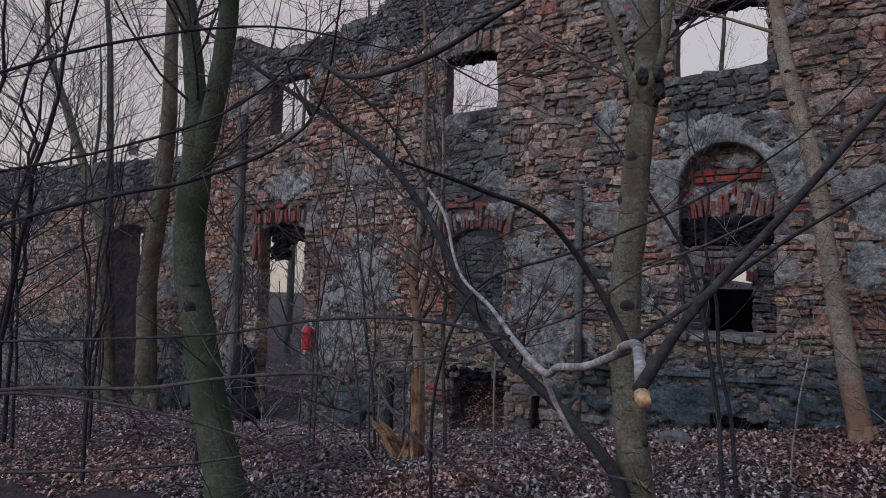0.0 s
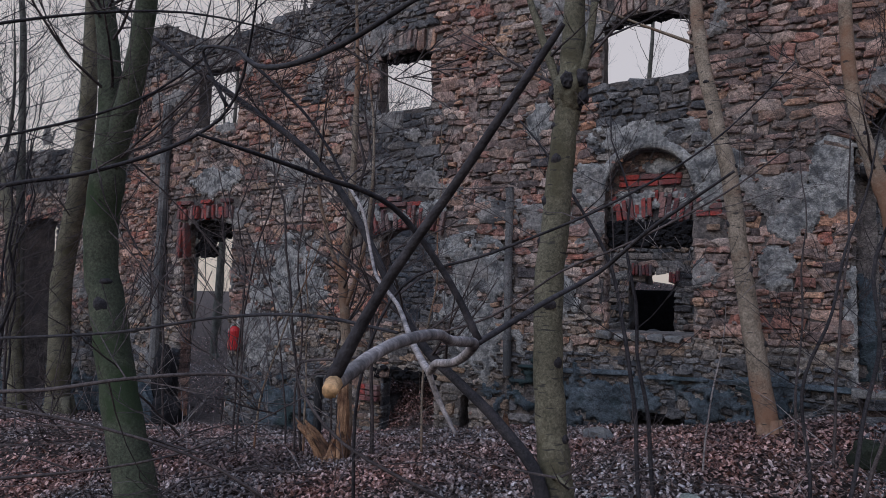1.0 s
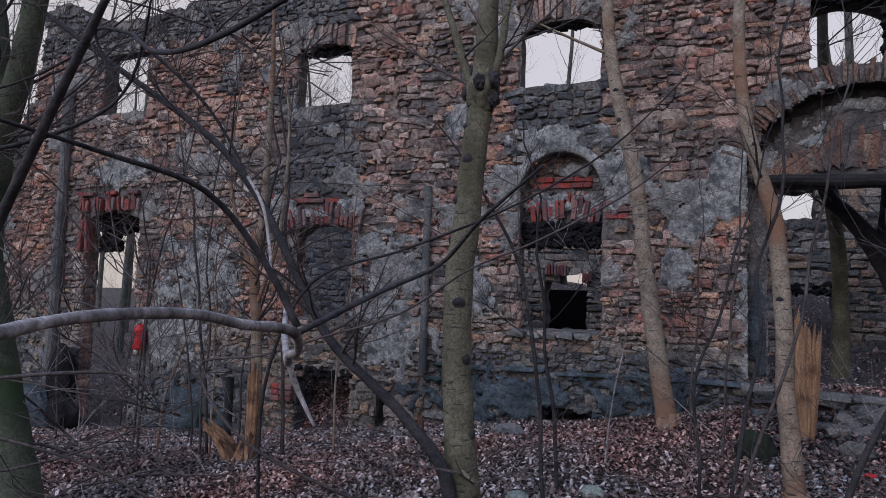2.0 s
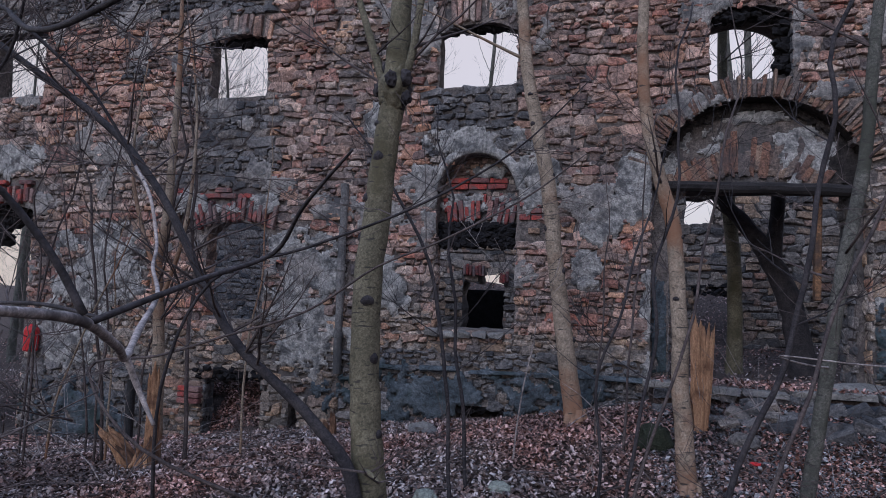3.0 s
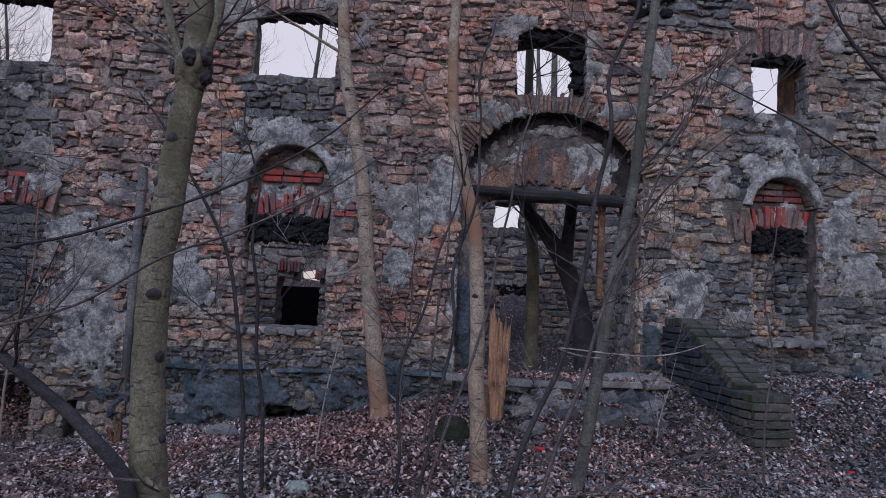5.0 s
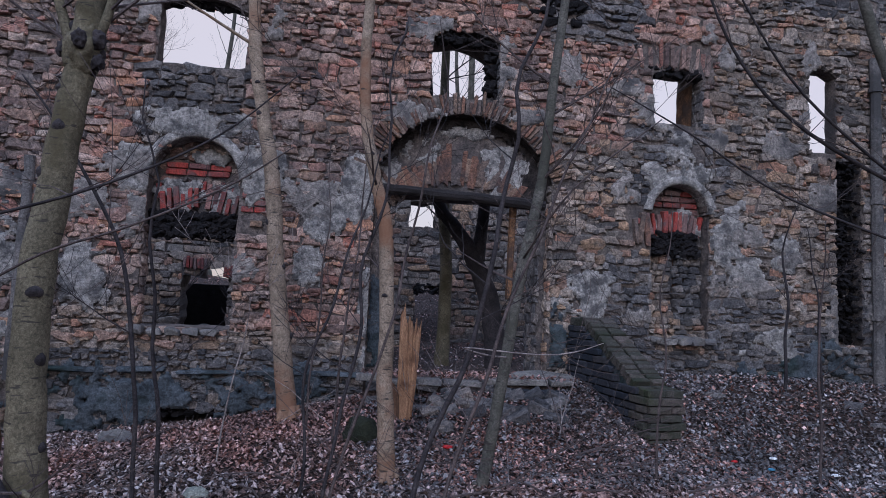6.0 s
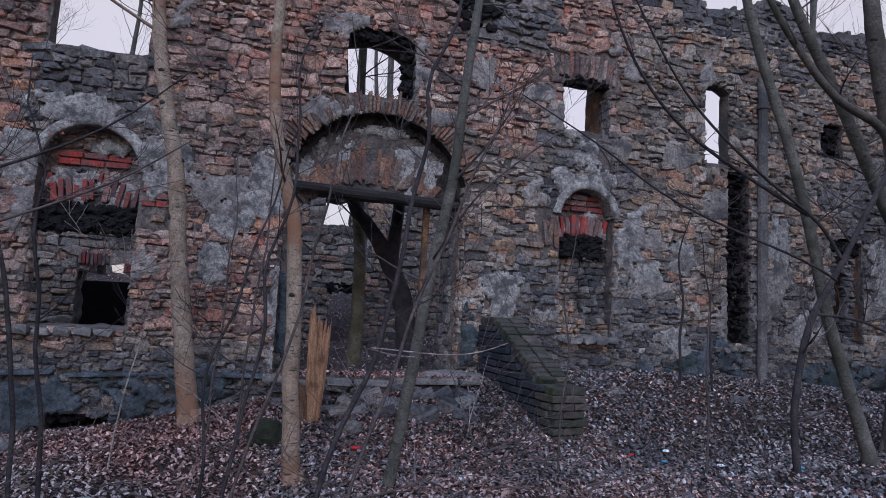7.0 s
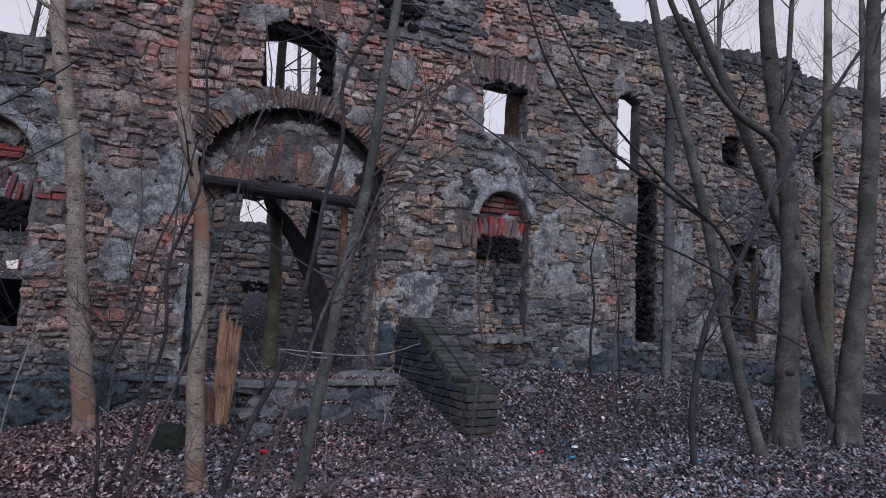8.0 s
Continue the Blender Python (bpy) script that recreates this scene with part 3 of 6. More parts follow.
def build_facade():
    rng = random.Random(5)
    core = ruin_layers(-21, 15, -1.8, 0.0, OPENINGS, TOP, [("A", 0.0, SKIN, False), ("B", SKIN, THICK, True)])
    wall = piece("wall_front", core.v, core.f, MORTAR)
    tagged(wall, "ruined two-storey rubble stone facade with empty windows and a portal", "wall", kind="structure")
    bag = coat(PLASTERED, -0.02, OPENINGS, 0.022)
    piece("plaster_patch", bag.v, bag.f, PLASTER, wall, "patchy weathered grey plaster", smooth=True)
    spots = [(rng.uniform(-13, 12), rng.uniform(1.1, 5.4), rng.uniform(0.15, 0.5), rng.uniform(0.1, 0.34)) for _ in range(110)]
    bag = coat(spots, -0.03, OPENINGS, 0.018, least=0.35)
    piece("pointing", bag.v, bag.f, POINTING, wall, "crumbling grey lime pointing smeared over the stones", smooth=True)
    bag = coat(RENDERED, -0.03, OPENINGS, 0.045, least=0.5)
    piece("plinth_render", bag.v, bag.f, PLINTH, wall, "dark damp cement render on the plinth", smooth=True)
    stones = [s for s in courses(-20.5, 14.5, -1.4, TOP, OPENINGS, "A", rng, covers=(PLASTERED, RENDERED), keep_out=SPECIAL) if not on_portal_ring(s[0], s[1])]
    for _ in range(380):   # larger stones that break the courses
        x, z = rng.uniform(-14, 12), rng.uniform(-0.4, 5.8)
        w, h = rng.uniform(0.14, 0.34), rng.uniform(0.09, 0.17)
        if z + h < between(x, TOP) and not any(is_open(x + u * w, z + v * h, "A", OPENINGS) for u in (-0.6, 0, 0.6) for v in (-0.6, 0, 0.6)) and cover(x, z, PLASTERED) < 0.1 and cover(x, z, RENDERED) < 0.1:
            if not on_portal_ring(x, z) and not any(k[0] - w / 2 < x < k[1] + w / 2 and k[2] - h / 2 < z < k[3] + h / 2 for k in SPECIAL):
                stones.append((x, z, w, h, rng.uniform(0.035, 0.06), rng.uniform(-8, 8)))
    for _ in range(5200):   # small stones wedged into the joints
        x, z = rng.uniform(-13, 12), rng.uniform(-0.6, 6.0)
        w, h = rng.uniform(0.035, 0.12), rng.uniform(0.025, 0.055)
        if z < between(x, TOP) - 0.1 and not is_open(x - w / 2, z, "A", OPENINGS) and not is_open(x + w / 2, z, "A", OPENINGS) and not is_open(x, z + h, "A", OPENINGS) and not on_portal_ring(x, z):
            if cover(x, z, PLASTERED) < 0.35 and cover(x, z, RENDERED) < 0.35 and not any(k[0] < x < k[1] and k[2] < z < k[3] for k in SPECIAL):
                stones.append((x, z, w, h, rng.uniform(0.03, 0.055), rng.uniform(-20, 20)))
    grey = [s for s in stones if in_grey(s[0], s[1])]
    warm = [s for s in stones if not in_grey(s[0], s[1])]
    brown = [s for s in warm if s[0] + 0.8 * noise.noise((s[0] * 0.9, s[1] * 0.9, 31.0)) > 3.3 and s[1] + 0.9 * noise.noise((s[0] * 0.8, s[1] * 0.8, 37.0)) < between(s[0], [(5.2, 3.4), (7.5, 9.0)]) or s[1] + 0.5 * noise.noise((s[0], s[1], 41.0)) < 1.0]
    chosen = set(brown)
    put_stones([s for s in warm if s not in chosen], -0.005, "stone", wall, STONE, rng, lambda s: -2.1 < s[0] < 1.25 and 0.9 < s[1] < 3.4)
    put_stones(brown, -0.005, "brown_stone", wall, BROWN_STONE, rng, lambda s: 3.5 < s[0] < 6.0 and 0.9 < s[1] < 2.6)
    put_stones(grey, -0.005, "grey_stone", wall, GREY_STONE, rng, lambda s: -1.4 < s[0] < 0.0 and 3.0 < s[1] < 4.1)
    for x0, x1, z0, z1, y in ((4.76, 5.0, 1.08, 2.3, 0.24), (5.16, 5.46, 1.08, 2.3, 0.2), (4.76, 5.46, 1.05, 1.3, 0.12), (9.1, 9.25, 1.1, 2.5, 0.15), (9.5, 9.72, 1.1, 2.5, 0.15), (9.1, 9.7, 1.1, 1.45, 0.2)):
        fill, z = [], z0
        while z < z1:
            h, x = rng.uniform(0.05, 0.1), x0 - rng.uniform(0, 0.05)
            while x < x1:
                w = rng.uniform(0.07, 0.2)
                fill.append((x + w / 2, z + h / 2, w, h * 1.02, rng.uniform(0.03, 0.08), rng.uniform(-6, 6)))
                x += w
            z += h
        put_stones(fill, y, "jamb_stone", wall, BROWN_STONE if x0 < 4.9 else GREY_STONE, rng)
    inner = [(1.3, 3.45, 2.62, 3.7), (-1.2, -0.2, 2.6, 3.15)]
    back = []
    for x0, x1, z0, z1 in inner[1:]:
        back += [s for s in courses(x0, x1, z0, [(x0, z1), (x1, z1)], OPENINGS, "B", rng) if is_open(s[0], s[1], "A", OPENINGS)]
    bag = Bag()
    for x, z, w, h, d, turn in back:
        v, f = SHAPES[rng.randrange(len(SHAPES))]
        m = Matrix.LocRotScale((x, SKIN, z), Euler((0, radians(turn), 0)), (w, d * 0.6, h))
        bag.add([m @ Vector(p) for p in v], f)
    piece("niche_stones", bag.v, bag.f, STONE, wall, kind="stuff")
    return wall


wall_front = build_facade()


def shared_pieces(name, shapes, places, material, parent, label=""):
    """places: (matrix) list; each an object of its own on one of the shared meshes."""
    meshes = [mesh_of(name, v, f, material) for v, f in shapes]
    for k, m in enumerate(places):
        ob = new(name, meshes[k % len(meshes)])
        ob.parent = parent
        ob.matrix_basis = parent.matrix_basis.inverted() @ m


def brick_shapes(n, seed, jitter=0.03):
    rng, out = random.Random(seed), []
    for _ in range(n):
        b = Bag()
        b.block((0, 0, 0), (1, 1, 1), jitter=jitter, rng=rng, bevel=0.09)
        out.append((b.v, b.f))
    return out


BRICKS = brick_shapes(7, 3, 0.045)
ROUGH = brick_shapes(9, 6, 0.11)


def soldier_row(parent, x0, x1, z0, height, rise, y, rng, thick=0.066, name="brick", material=None, depth=0.13, drop=0.12, fan=0.0):
    """Upright bricks side by side over an opening, following a flat arch, some broken short."""
    n = max(int((x1 - x0) / thick), 2)
    places = []
    for k in range(n):
        u = (k + 0.5) / n
        if rng.random() < drop:
            continue
        x = x0 + (x1 - x0) * u
        h = height * rng.uniform(0.75, 1.05)
        z = z0 + rise * (1 - (2 * u - 1) ** 2) + h / 2 + rng.uniform(-0.015, 0.02)
        places.append(Matrix.LocRotScale((x, y + rng.uniform(-0.03, 0.03), z), Euler((radians(rng.uniform(-4, 4)), radians(fan * (2 * u - 1) + rng.uniform(-5, 5)), 0)), (thick * rng.uniform(0.7, 0.95), depth, h)))
    shared_pieces(name, ROUGH if material else BRICKS, places, material or BRICK, parent)


def flat_rows(parent, x0, x1, z0, rows, y, rng, length=0.24, course=0.077, drop=0.1, name="brick", material=None):
    places = []
    for r in range(rows):
        x = x0 - rng.uniform(0, length / 2)
        while x < x1:
            a, b = max(x, x0), min(x + length, x1)
            if b - a > 0.05 and rng.random() > drop:
                places.append(Matrix.LocRotScale(((a + b) / 2, y + rng.uniform(-0.015, 0.012), z0 + (r + 0.5) * course), Euler((0, radians(rng.uniform(-1.5, 1.5)), 0)), (b - a - 0.012, 0.12, course * 0.84)))
            x += length
    shared_pieces(name, BRICKS, places, material or BRICK, parent)


# Near-black blocks: soot, and in the niches also shade put into the colour.
def soot_shade_clump(parent, x0, x1, z0, z1, y, n, rng, size=(0.05, 0.14), name="soot_shade_rubble"):
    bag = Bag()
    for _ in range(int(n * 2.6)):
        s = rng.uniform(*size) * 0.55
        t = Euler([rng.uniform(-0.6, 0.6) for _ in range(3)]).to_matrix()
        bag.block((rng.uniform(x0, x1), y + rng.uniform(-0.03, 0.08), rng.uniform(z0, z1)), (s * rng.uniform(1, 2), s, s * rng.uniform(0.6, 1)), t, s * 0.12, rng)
    piece(name, bag.v, bag.f, SOOT_SHADE, parent, "near-black broken masonry, for soot and for painted shade")


def build_brickwork(wall):
    rng = random.Random(21)
    # niche with the red lintel
    flat_rows(wall, -1.05, -0.32, 2.70, 2, SKIN + 0.015, rng, drop=0.03)
    flat_rows(wall, -0.82, -0.56, 2.87, 2, SKIN + 0.02, rng, length=0.13, drop=0.1, material=WEDGE)
    soldier_row(wall, -1.15, -0.23, 2.24, 0.25, 0.09, SKIN - 0.01, rng, drop=0.08, fan=14)
    soldier_row(wall, -1.13, -0.26, 2.43, 0.17, 0.07, SKIN + 0.02, rng, drop=0.12, fan=12)
    shadowed = coat([(-0.7, 2.6, 0.5, 0.06), (-0.68, 2.5, 0.16, 0.12)], SKIN - 0.05, [], 0.012)
    piece("mortar_smear", shadowed.v, shadowed.f, PLASTER, wall, "smeared grey mortar over the bricks", smooth=True)
    # ragged black band: soot plus the lintel's shadow, built as dark blocks
    soot_shade_clump(wall, -1.17, -0.21, 2.0, 2.28, SKIN - 0.06, 210, rng, size=(0.05, 0.12))
    for spots in ([(-0.78, 2.46, 0.17, 0.16), (-0.45, 2.36, 0.13, 0.14), (-1.02, 2.52, 0.14, 0.1), (-0.3, 2.5, 0.1, 0.16), (-0.6, 2.92, 0.25, 0.1)], [(4.95, 2.5, 0.14, 0.14), (5.25, 2.6, 0.18, 0.12), (5.4, 2.45, 0.1, 0.12)]):
        bag = coat(spots, SKIN - 0.05, [], 0.012)
        piece("mortar_smear", bag.v, bag.f, PLASTER, wall, "smeared grey mortar over the bricks", smooth=True)
    flat_rows(wall, -0.17, 0.1, 2.3, 4, 0.03, rng, length=0.15, drop=0.3)
    flat_rows(wall, -0.17, 0.08, 2.14, 2, 0.03, rng, length=0.17, drop=0.3, material=WEDGE)
    # small niche beyond the portal
    flat_rows(wall, 4.76, 5.46, 2.66, 4, SKIN + 0.015, rng, drop=0.08)
    soldier_row(wall, 4.74, 5.49, 2.36, 0.28, 0.06, SKIN - 0.02, rng, drop=0.05, fan=12)
    # the same band of soot and painted shadow under this lintel
    soot_shade_clump(wall, 4.8, 5.42, 2.14, 2.42, SKIN - 0.06, 80, rng, size=(0.05, 0.12))
    soldier_row(wall, 4.48, 4.7, 2.24, 0.38, 0.0, 0.02, rng, drop=0.3, material=WEDGE)
    flat_rows(wall, 4.5, 4.7, 2.4, 3, 0.02, rng, length=0.13, drop=0.4)
    # lintels of the other ground-floor openings
    soldier_row(wall, -8.55, -7.15, 2.55, 0.25, 0.0, -0.03, rng, drop=0.15)
    flat_rows(wall, -8.6, -7.15, 2.8, 1, -0.02, rng, drop=0.25)
    soldier_row(wall, -8.55, -8.3, 1.9, 0.6, 0.0, -0.02, rng, drop=0.1)
    soot_shade_clump(wall, -8.25, -7.25, 2.25, 2.55, 0.2, 50, rng, size=(0.08, 0.2))
    soot_shade_clump(wall, -8.3, -7.95, 1.95, 2.5, 0.2, 30, rng, size=(0.08, 0.2))
    soldier_row(wall, -4.5, -3.3, 2.16, 0.3, 0.13, 0.0, rng, drop=0.08, fan=16)
    soldier_row(wall, -4.9, -4.55, 2.2, 0.32, 0.0, 0.0, rng, drop=0.3, fan=4, material=WEDGE)
    flat_rows(wall, -4.85, -3.4, 2.58, 2, 0.02, rng, drop=0.4)
    bag = coat([(-4.1, 2.45, 0.4, 0.08), (-3.5, 2.5, 0.2, 0.15), (-4.7, 2.5, 0.3, 0.2)], -0.06, [], 0.012)
    piece("mortar_smear", bag.v, bag.f, PLASTER, wall, "smeared grey mortar over the bricks", smooth=True)
    flat_rows(wall, -4.6, -4.26, -0.12, 3, -0.03, rng, drop=0.15)
    soot_shade_clump(wall, -4.36, -4.25, -0.4, 0.3, 0.06, 8, rng)
    soot_shade_clump(wall, -4.5, -3.4, 0.22, 0.38, 0.0, 40, rng)
    # heads of the upper windows: upright stones
    soldier_row(wall, -4.52, -3.52, 4.74, 0.34, 0.08, 0.04, rng, thick=0.075, name="lintel_stone", material=STONE, drop=0.1, fan=12)
    soldier_row(wall, -1.3, -0.15, 4.68, 0.36, 0.08, 0.04, rng, thick=0.075, name="lintel_stone", material=STONE, drop=0.1, fan=12)
    soldier_row(wall, 4.5, 5.5, 4.46, 0.34, 0.05, 0.04, rng, thick=0.07, name="lintel_stone", material=STONE, drop=0.1, fan=12)
    soot_shade_clump(wall, 1.95, 2.75, 4.55, 4.85, 0.05, 60, rng)
    soot_shade_clump(wall, 2.6, 2.75, 3.95, 4.6, 0.1, 26, rng)
    soot_shade_clump(wall, -1.2, -0.25, 4.68, 4.78, 0.12, 50, rng)
    soot_shade_clump(wall, -4.4, -3.6, 4.74, 4.82, 0.15, 35, rng)
    soot_shade_clump(wall, 4.68, 5.4, 4.42, 4.5, 0.05, 35, rng)
    # breach and burnt joints further along
    soot_shade_clump(wall, 7.34, 7.5, 3.7, 4.6, 0.1, 26, rng, size=(0.04, 0.1))
    soot_shade_clump(wall, 7.3, 7.66, 1.1, 3.5, SKIN - 0.03, 260, rng, size=(0.05, 0.11))
    soot_shade_clump(wall, 7.15, 7.78, 1.2, 3.5, 0.012, 90, rng, size=(0.04, 0.1))
    soot_shade_clump(wall, 7.45, 7.75, 3.4, 4.9, 0.015, 40, rng, size=(0.04, 0.1))
    soot_shade_clump(wall, 8.95, 9.35, 3.9, 4.35, 0.1, 40, rng)
    soot_shade_clump(wall, 9.1, 9.75, 2.5, 2.75, 0.1, 40, rng)
    soot_shade_clump(wall, 11.0, 11.5, 2.2, 2.45, 0.1, 30, rng)
    soot_shade_clump(wall, 11.0, 11.45, 4.1, 4.45, 0.1, 30, rng)
    soot_shade_clump(wall, 3.1, 3.75, 4.9, 5.5, -0.02, 45, rng, size=(0.08, 0.22))
    soot_shade_clump(wall, -0.86, -0.3, 0.05, 0.16, 0.05, 20, rng)
    # ring of radial stones over the portal
    h, rise = 1.075, 0.76
    r = (h * h + rise * rise) / (2 * rise)
    c = PORTAL_SPRING + rise - r
    a0 = math.asin(h / r)
    n, places = 62, []
    for k in range(n):
        a = -a0 + 2 * a0 * (k + 0.5) / n
        long = rng.uniform(0.13, 0.28)
        if rng.random() < 0.08:
            continue
        rr = r + long / 2 + rng.uniform(-0.01, 0.03)
        places.append(Matrix.LocRotScale((PORTAL_MID + rr * math.sin(a), 0.035 + rng.uniform(-0.03, 0.015), c + rr * math.cos(a)), Euler((0, a + radians(rng.uniform(-8, 8)), 0)), (2 * a0 * r / n * rng.uniform(0.6, 1.0), 0.12, long)))
    shared_pieces("voussoir", ROUGH, places, WEDGE, wall)
    # relieving arch inside the portal's tympanum: radial reddish stones
    places = []
    for k in range(34):
        a = -0.8 + 1.45 * (k + 0.5) / 34
        long = rng.uniform(0.22, 0.46) * (1 if a < 0.35 else 0.7)
        rr = 1.16 + long / 2 + rng.uniform(0, 0.06)
        x, z = 2.33 + rr * math.sin(a), 1.66 + rr * math.cos(a)
        if is_open(x - 0.1, z + long * 0.4, "A", OPENINGS) and is_open(x + 0.1, z + long * 0.4, "A", OPENINGS):
            places.append(Matrix.LocRotScale((x, SKIN + 0.01 + rng.uniform(-0.02, 0.01), z), Euler((0, a + radians(rng.uniform(-5, 5)), 0)), (0.08 * rng.uniform(0.6, 1.15), 0.1, long)))
    shared_pieces("arch_stone", ROUGH, places, WEDGE, wall)
    bag = coat([(1.75, 3.25, 0.3, 0.25), (2.9, 3.05, 0.42, 0.42), (1.5, 2.9, 0.2, 0.4), (2.45, 3.5, 0.4, 0.1)], SKIN - 0.012, [], 0.03)
    bag.f = [f for f in bag.f if all(is_open(bag.v[i][0], bag.v[i][2], "A", OPENINGS) and bag.v[i][2] > 2.7 for i in f)]
    piece("plaster_patch", bag.v, bag.f, PLASTER, wall, "grey plaster in the portal's tympanum", smooth=True)
    # soot under the portal's arch, its black band also painting the arch's shadow
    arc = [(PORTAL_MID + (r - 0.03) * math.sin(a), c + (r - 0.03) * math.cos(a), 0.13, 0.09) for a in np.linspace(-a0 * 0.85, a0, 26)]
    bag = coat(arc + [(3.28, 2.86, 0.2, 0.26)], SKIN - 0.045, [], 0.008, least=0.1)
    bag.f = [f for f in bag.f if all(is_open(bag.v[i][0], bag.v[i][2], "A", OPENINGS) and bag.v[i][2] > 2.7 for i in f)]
    piece("soot_shade_strip", bag.v, bag.f, ARCH_SHADE_SOOT, wall, "black soot and painted shade under the portal arch", smooth=True)
    # soffit strip: soot, with the shade of the arch put into its black
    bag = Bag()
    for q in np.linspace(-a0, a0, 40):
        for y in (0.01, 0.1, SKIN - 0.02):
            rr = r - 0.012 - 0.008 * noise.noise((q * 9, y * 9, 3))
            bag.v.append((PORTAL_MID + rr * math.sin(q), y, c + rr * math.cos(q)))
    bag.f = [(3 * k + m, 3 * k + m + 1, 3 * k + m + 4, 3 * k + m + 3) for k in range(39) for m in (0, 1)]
    piece("soot_shade_strip", bag.v, bag.f, ARCH_SHADE_SOOT, wall, "black soot and painted shade under the portal arch", smooth=True)
    # courses that show in the thickness of the wall
    for x, side, y0, y1, z0, z1, mat in ((3.36, -1, 0.2, 0.64, 0.5, 2.66, GREY_STONE), (3.45, -1, 0.0, 0.2, 0.5, 2.85, BROWN_STONE), (1.5, 1, 0.2, 0.64, 0.5, 2.66, GREY_STONE), (-8.4, 1, 0.0, 0.2, -0.8, 2.4, STONE), (-8.9, 1, 0.2, 0.64, -0.8, 2.4, BROWN_STONE),
                                         (-7.26, -1, 0.0, 0.2, -0.7, 2.4, STONE), (-4.34, 1, 0.0, 0.2, 1.0, 2.12, STONE), (-4.25, 1, 0.0, 0.2, -0.6, 0.2, GREY_STONE), (5.41, -1, 0.0, 0.24, 3.8, 4.42, GREY_STONE), (2.74, -1, 0.0, 0.64, 3.86, 4.56, GREY_STONE), (-1.18, 1, 0.0, 0.2, 1.0, 2.1, STONE)):
        bag, z = Bag(), z0
        while z < z1 - 0.04:
            h, y = rng.uniform(0.06, 0.13), y0
            while y < y1 - 0.03:
                w = min(rng.uniform(0.1, 0.28), y1 - y)
                v, f = SHAPES[rng.randrange(len(SHAPES))]
                m = Matrix.LocRotScale((x, y + w / 2, z + h / 2), Euler((0, 0, radians(90 * side))), (w, rng.uniform(0.012, 0.035), h))
                bag.add([m @ Vector(p) for p in v], f)
                y += w
            z += h
        piece("reveal_stones", bag.v, bag.f, mat, wall, kind="stuff")
    # plastered hood mouldings round the two niches
    for mid, hw, spring, rs in ((-0.69, 0.49, 2.66, 0.46), (5.11, 0.39, 2.66, 0.36)):
        bag = Bag()
        rr = (hw * hw + rs * rs) / (2 * rs)
        cc = spring + rs - rr
        aa = math.asin(min(hw / rr, 1))
        for a in np.linspace(-aa, aa, 25):
            for off, y in ((0.0, SKIN - 0.01), (0.0, -0.03), (0.012, -0.048), (0.10 + 0.02 * noise.noise((a * 5, mid, 0)), -0.045), (0.115, -0.005)):
                q = rr + off - 0.012 + 0.006 * noise.noise((a * 11, off * 30, mid))
                bag.v.append((mid + q * math.sin(a), y + 0.006 * noise.noise((a * 9, off * 20, 7)), cc + q * math.cos(a)))
        bag.f = [(5 * k + m, 5 * k + m + 1, 5 * k + m + 6, 5 * k + m + 5) for k in range(24) for m in range(4)]
        piece("hood_moulding", bag.v, bag.f, PLASTER, wall, "crumbling plastered arch moulding", smooth=True)
    bag = coat([(1.4, 1.15, 0.16, 0.5)], SKIN - 0.012, [], 0.02)
    bag.f = [f for f in bag.f if all(1.31 < bag.v[i][0] < 1.49 for i in f)]
    piece("plinth_render", bag.v, bag.f, PLINTH, wall, "dark render panel on the portal jamb", smooth=True)
    # sills
    for x0, x1, z, dep in ((-1.25, -0.3, 0.96, 0.12), (4.72, 5.55, 1.06, 0.16), (7.05, 7.65, 1.02, 0.12), (9.05, 9.8, 1.1, 0.1)):
        bag = Bag()
        n = 5
        for k in range(n):
            a, b = x0 + (x1 - x0) * k / n, x0 + (x1 - x0) * (k + 1) / n
            bag.block(((a + b) / 2, SKIN / 2 - dep / 2, z + rng.uniform(-0.02, 0.02)), ((b - a) * rng.uniform(0.75, 1.1), (SKIN + dep) * rng.uniform(0.75, 1.05), rng.uniform(0.05, 0.10)), Euler((rng.uniform(-0.08, 0.08), rng.uniform(-0.11, 0.11), rng.uniform(-0.12, 0.12))).to_matrix(), 0.018, rng, 0.22)
        piece("sill", bag.v, bag.f, SLAB, wall, "broken pale stone sill")
    # ledge on top of the plinth
    bag = Bag()
    x = -2.3
    while x < 1.2:
        w = rng.uniform(0.25, 0.9)
        bag.block((x + w / 2, -0.035 + rng.uniform(-0.012, 0.012), 0.53 + 0.03 * (x + 1) / 2 + rng.uniform(-0.012, 0.012)), (w * rng.uniform(0.8, 1.0), 0.10, rng.uniform(0.035, 0.065)), Euler((rng.uniform(-0.1, 0.1), rng.uniform(-0.02, 0.02), 0)).to_matrix(), 0.014, rng, 0.25)
        x += w * rng.uniform(1.0, 1.15)
    piece("plinth_ledge", bag.v, bag.f, PLINTH, wall, "worn stone ledge along the plinth")
    # ochre limewash left on some inner reveals
    for x, y0, y1, z0, z1 in ((5.405, 0.25, 0.64, 3.84, 4.42), (5.375, 0.24, 0.64, 1.3, 2.2), (9.69, 0.05, 0.6, 1.2, 2.5), (11.49, 0.05, 0.6, 1.2, 2.2)):
        v = [(x - 0.012 - 0.006 * ((i + j) % 2), y0 + (y1 - y0) * i / 3, z0 + (z1 - z0) * j / 5) for j in range(6) for i in range(4)]
        f = [(j * 4 + i, j * 4 + i + 1, j * 4 + i + 5, j * 4 + i + 4) for j in range(5) for i in range(3)]
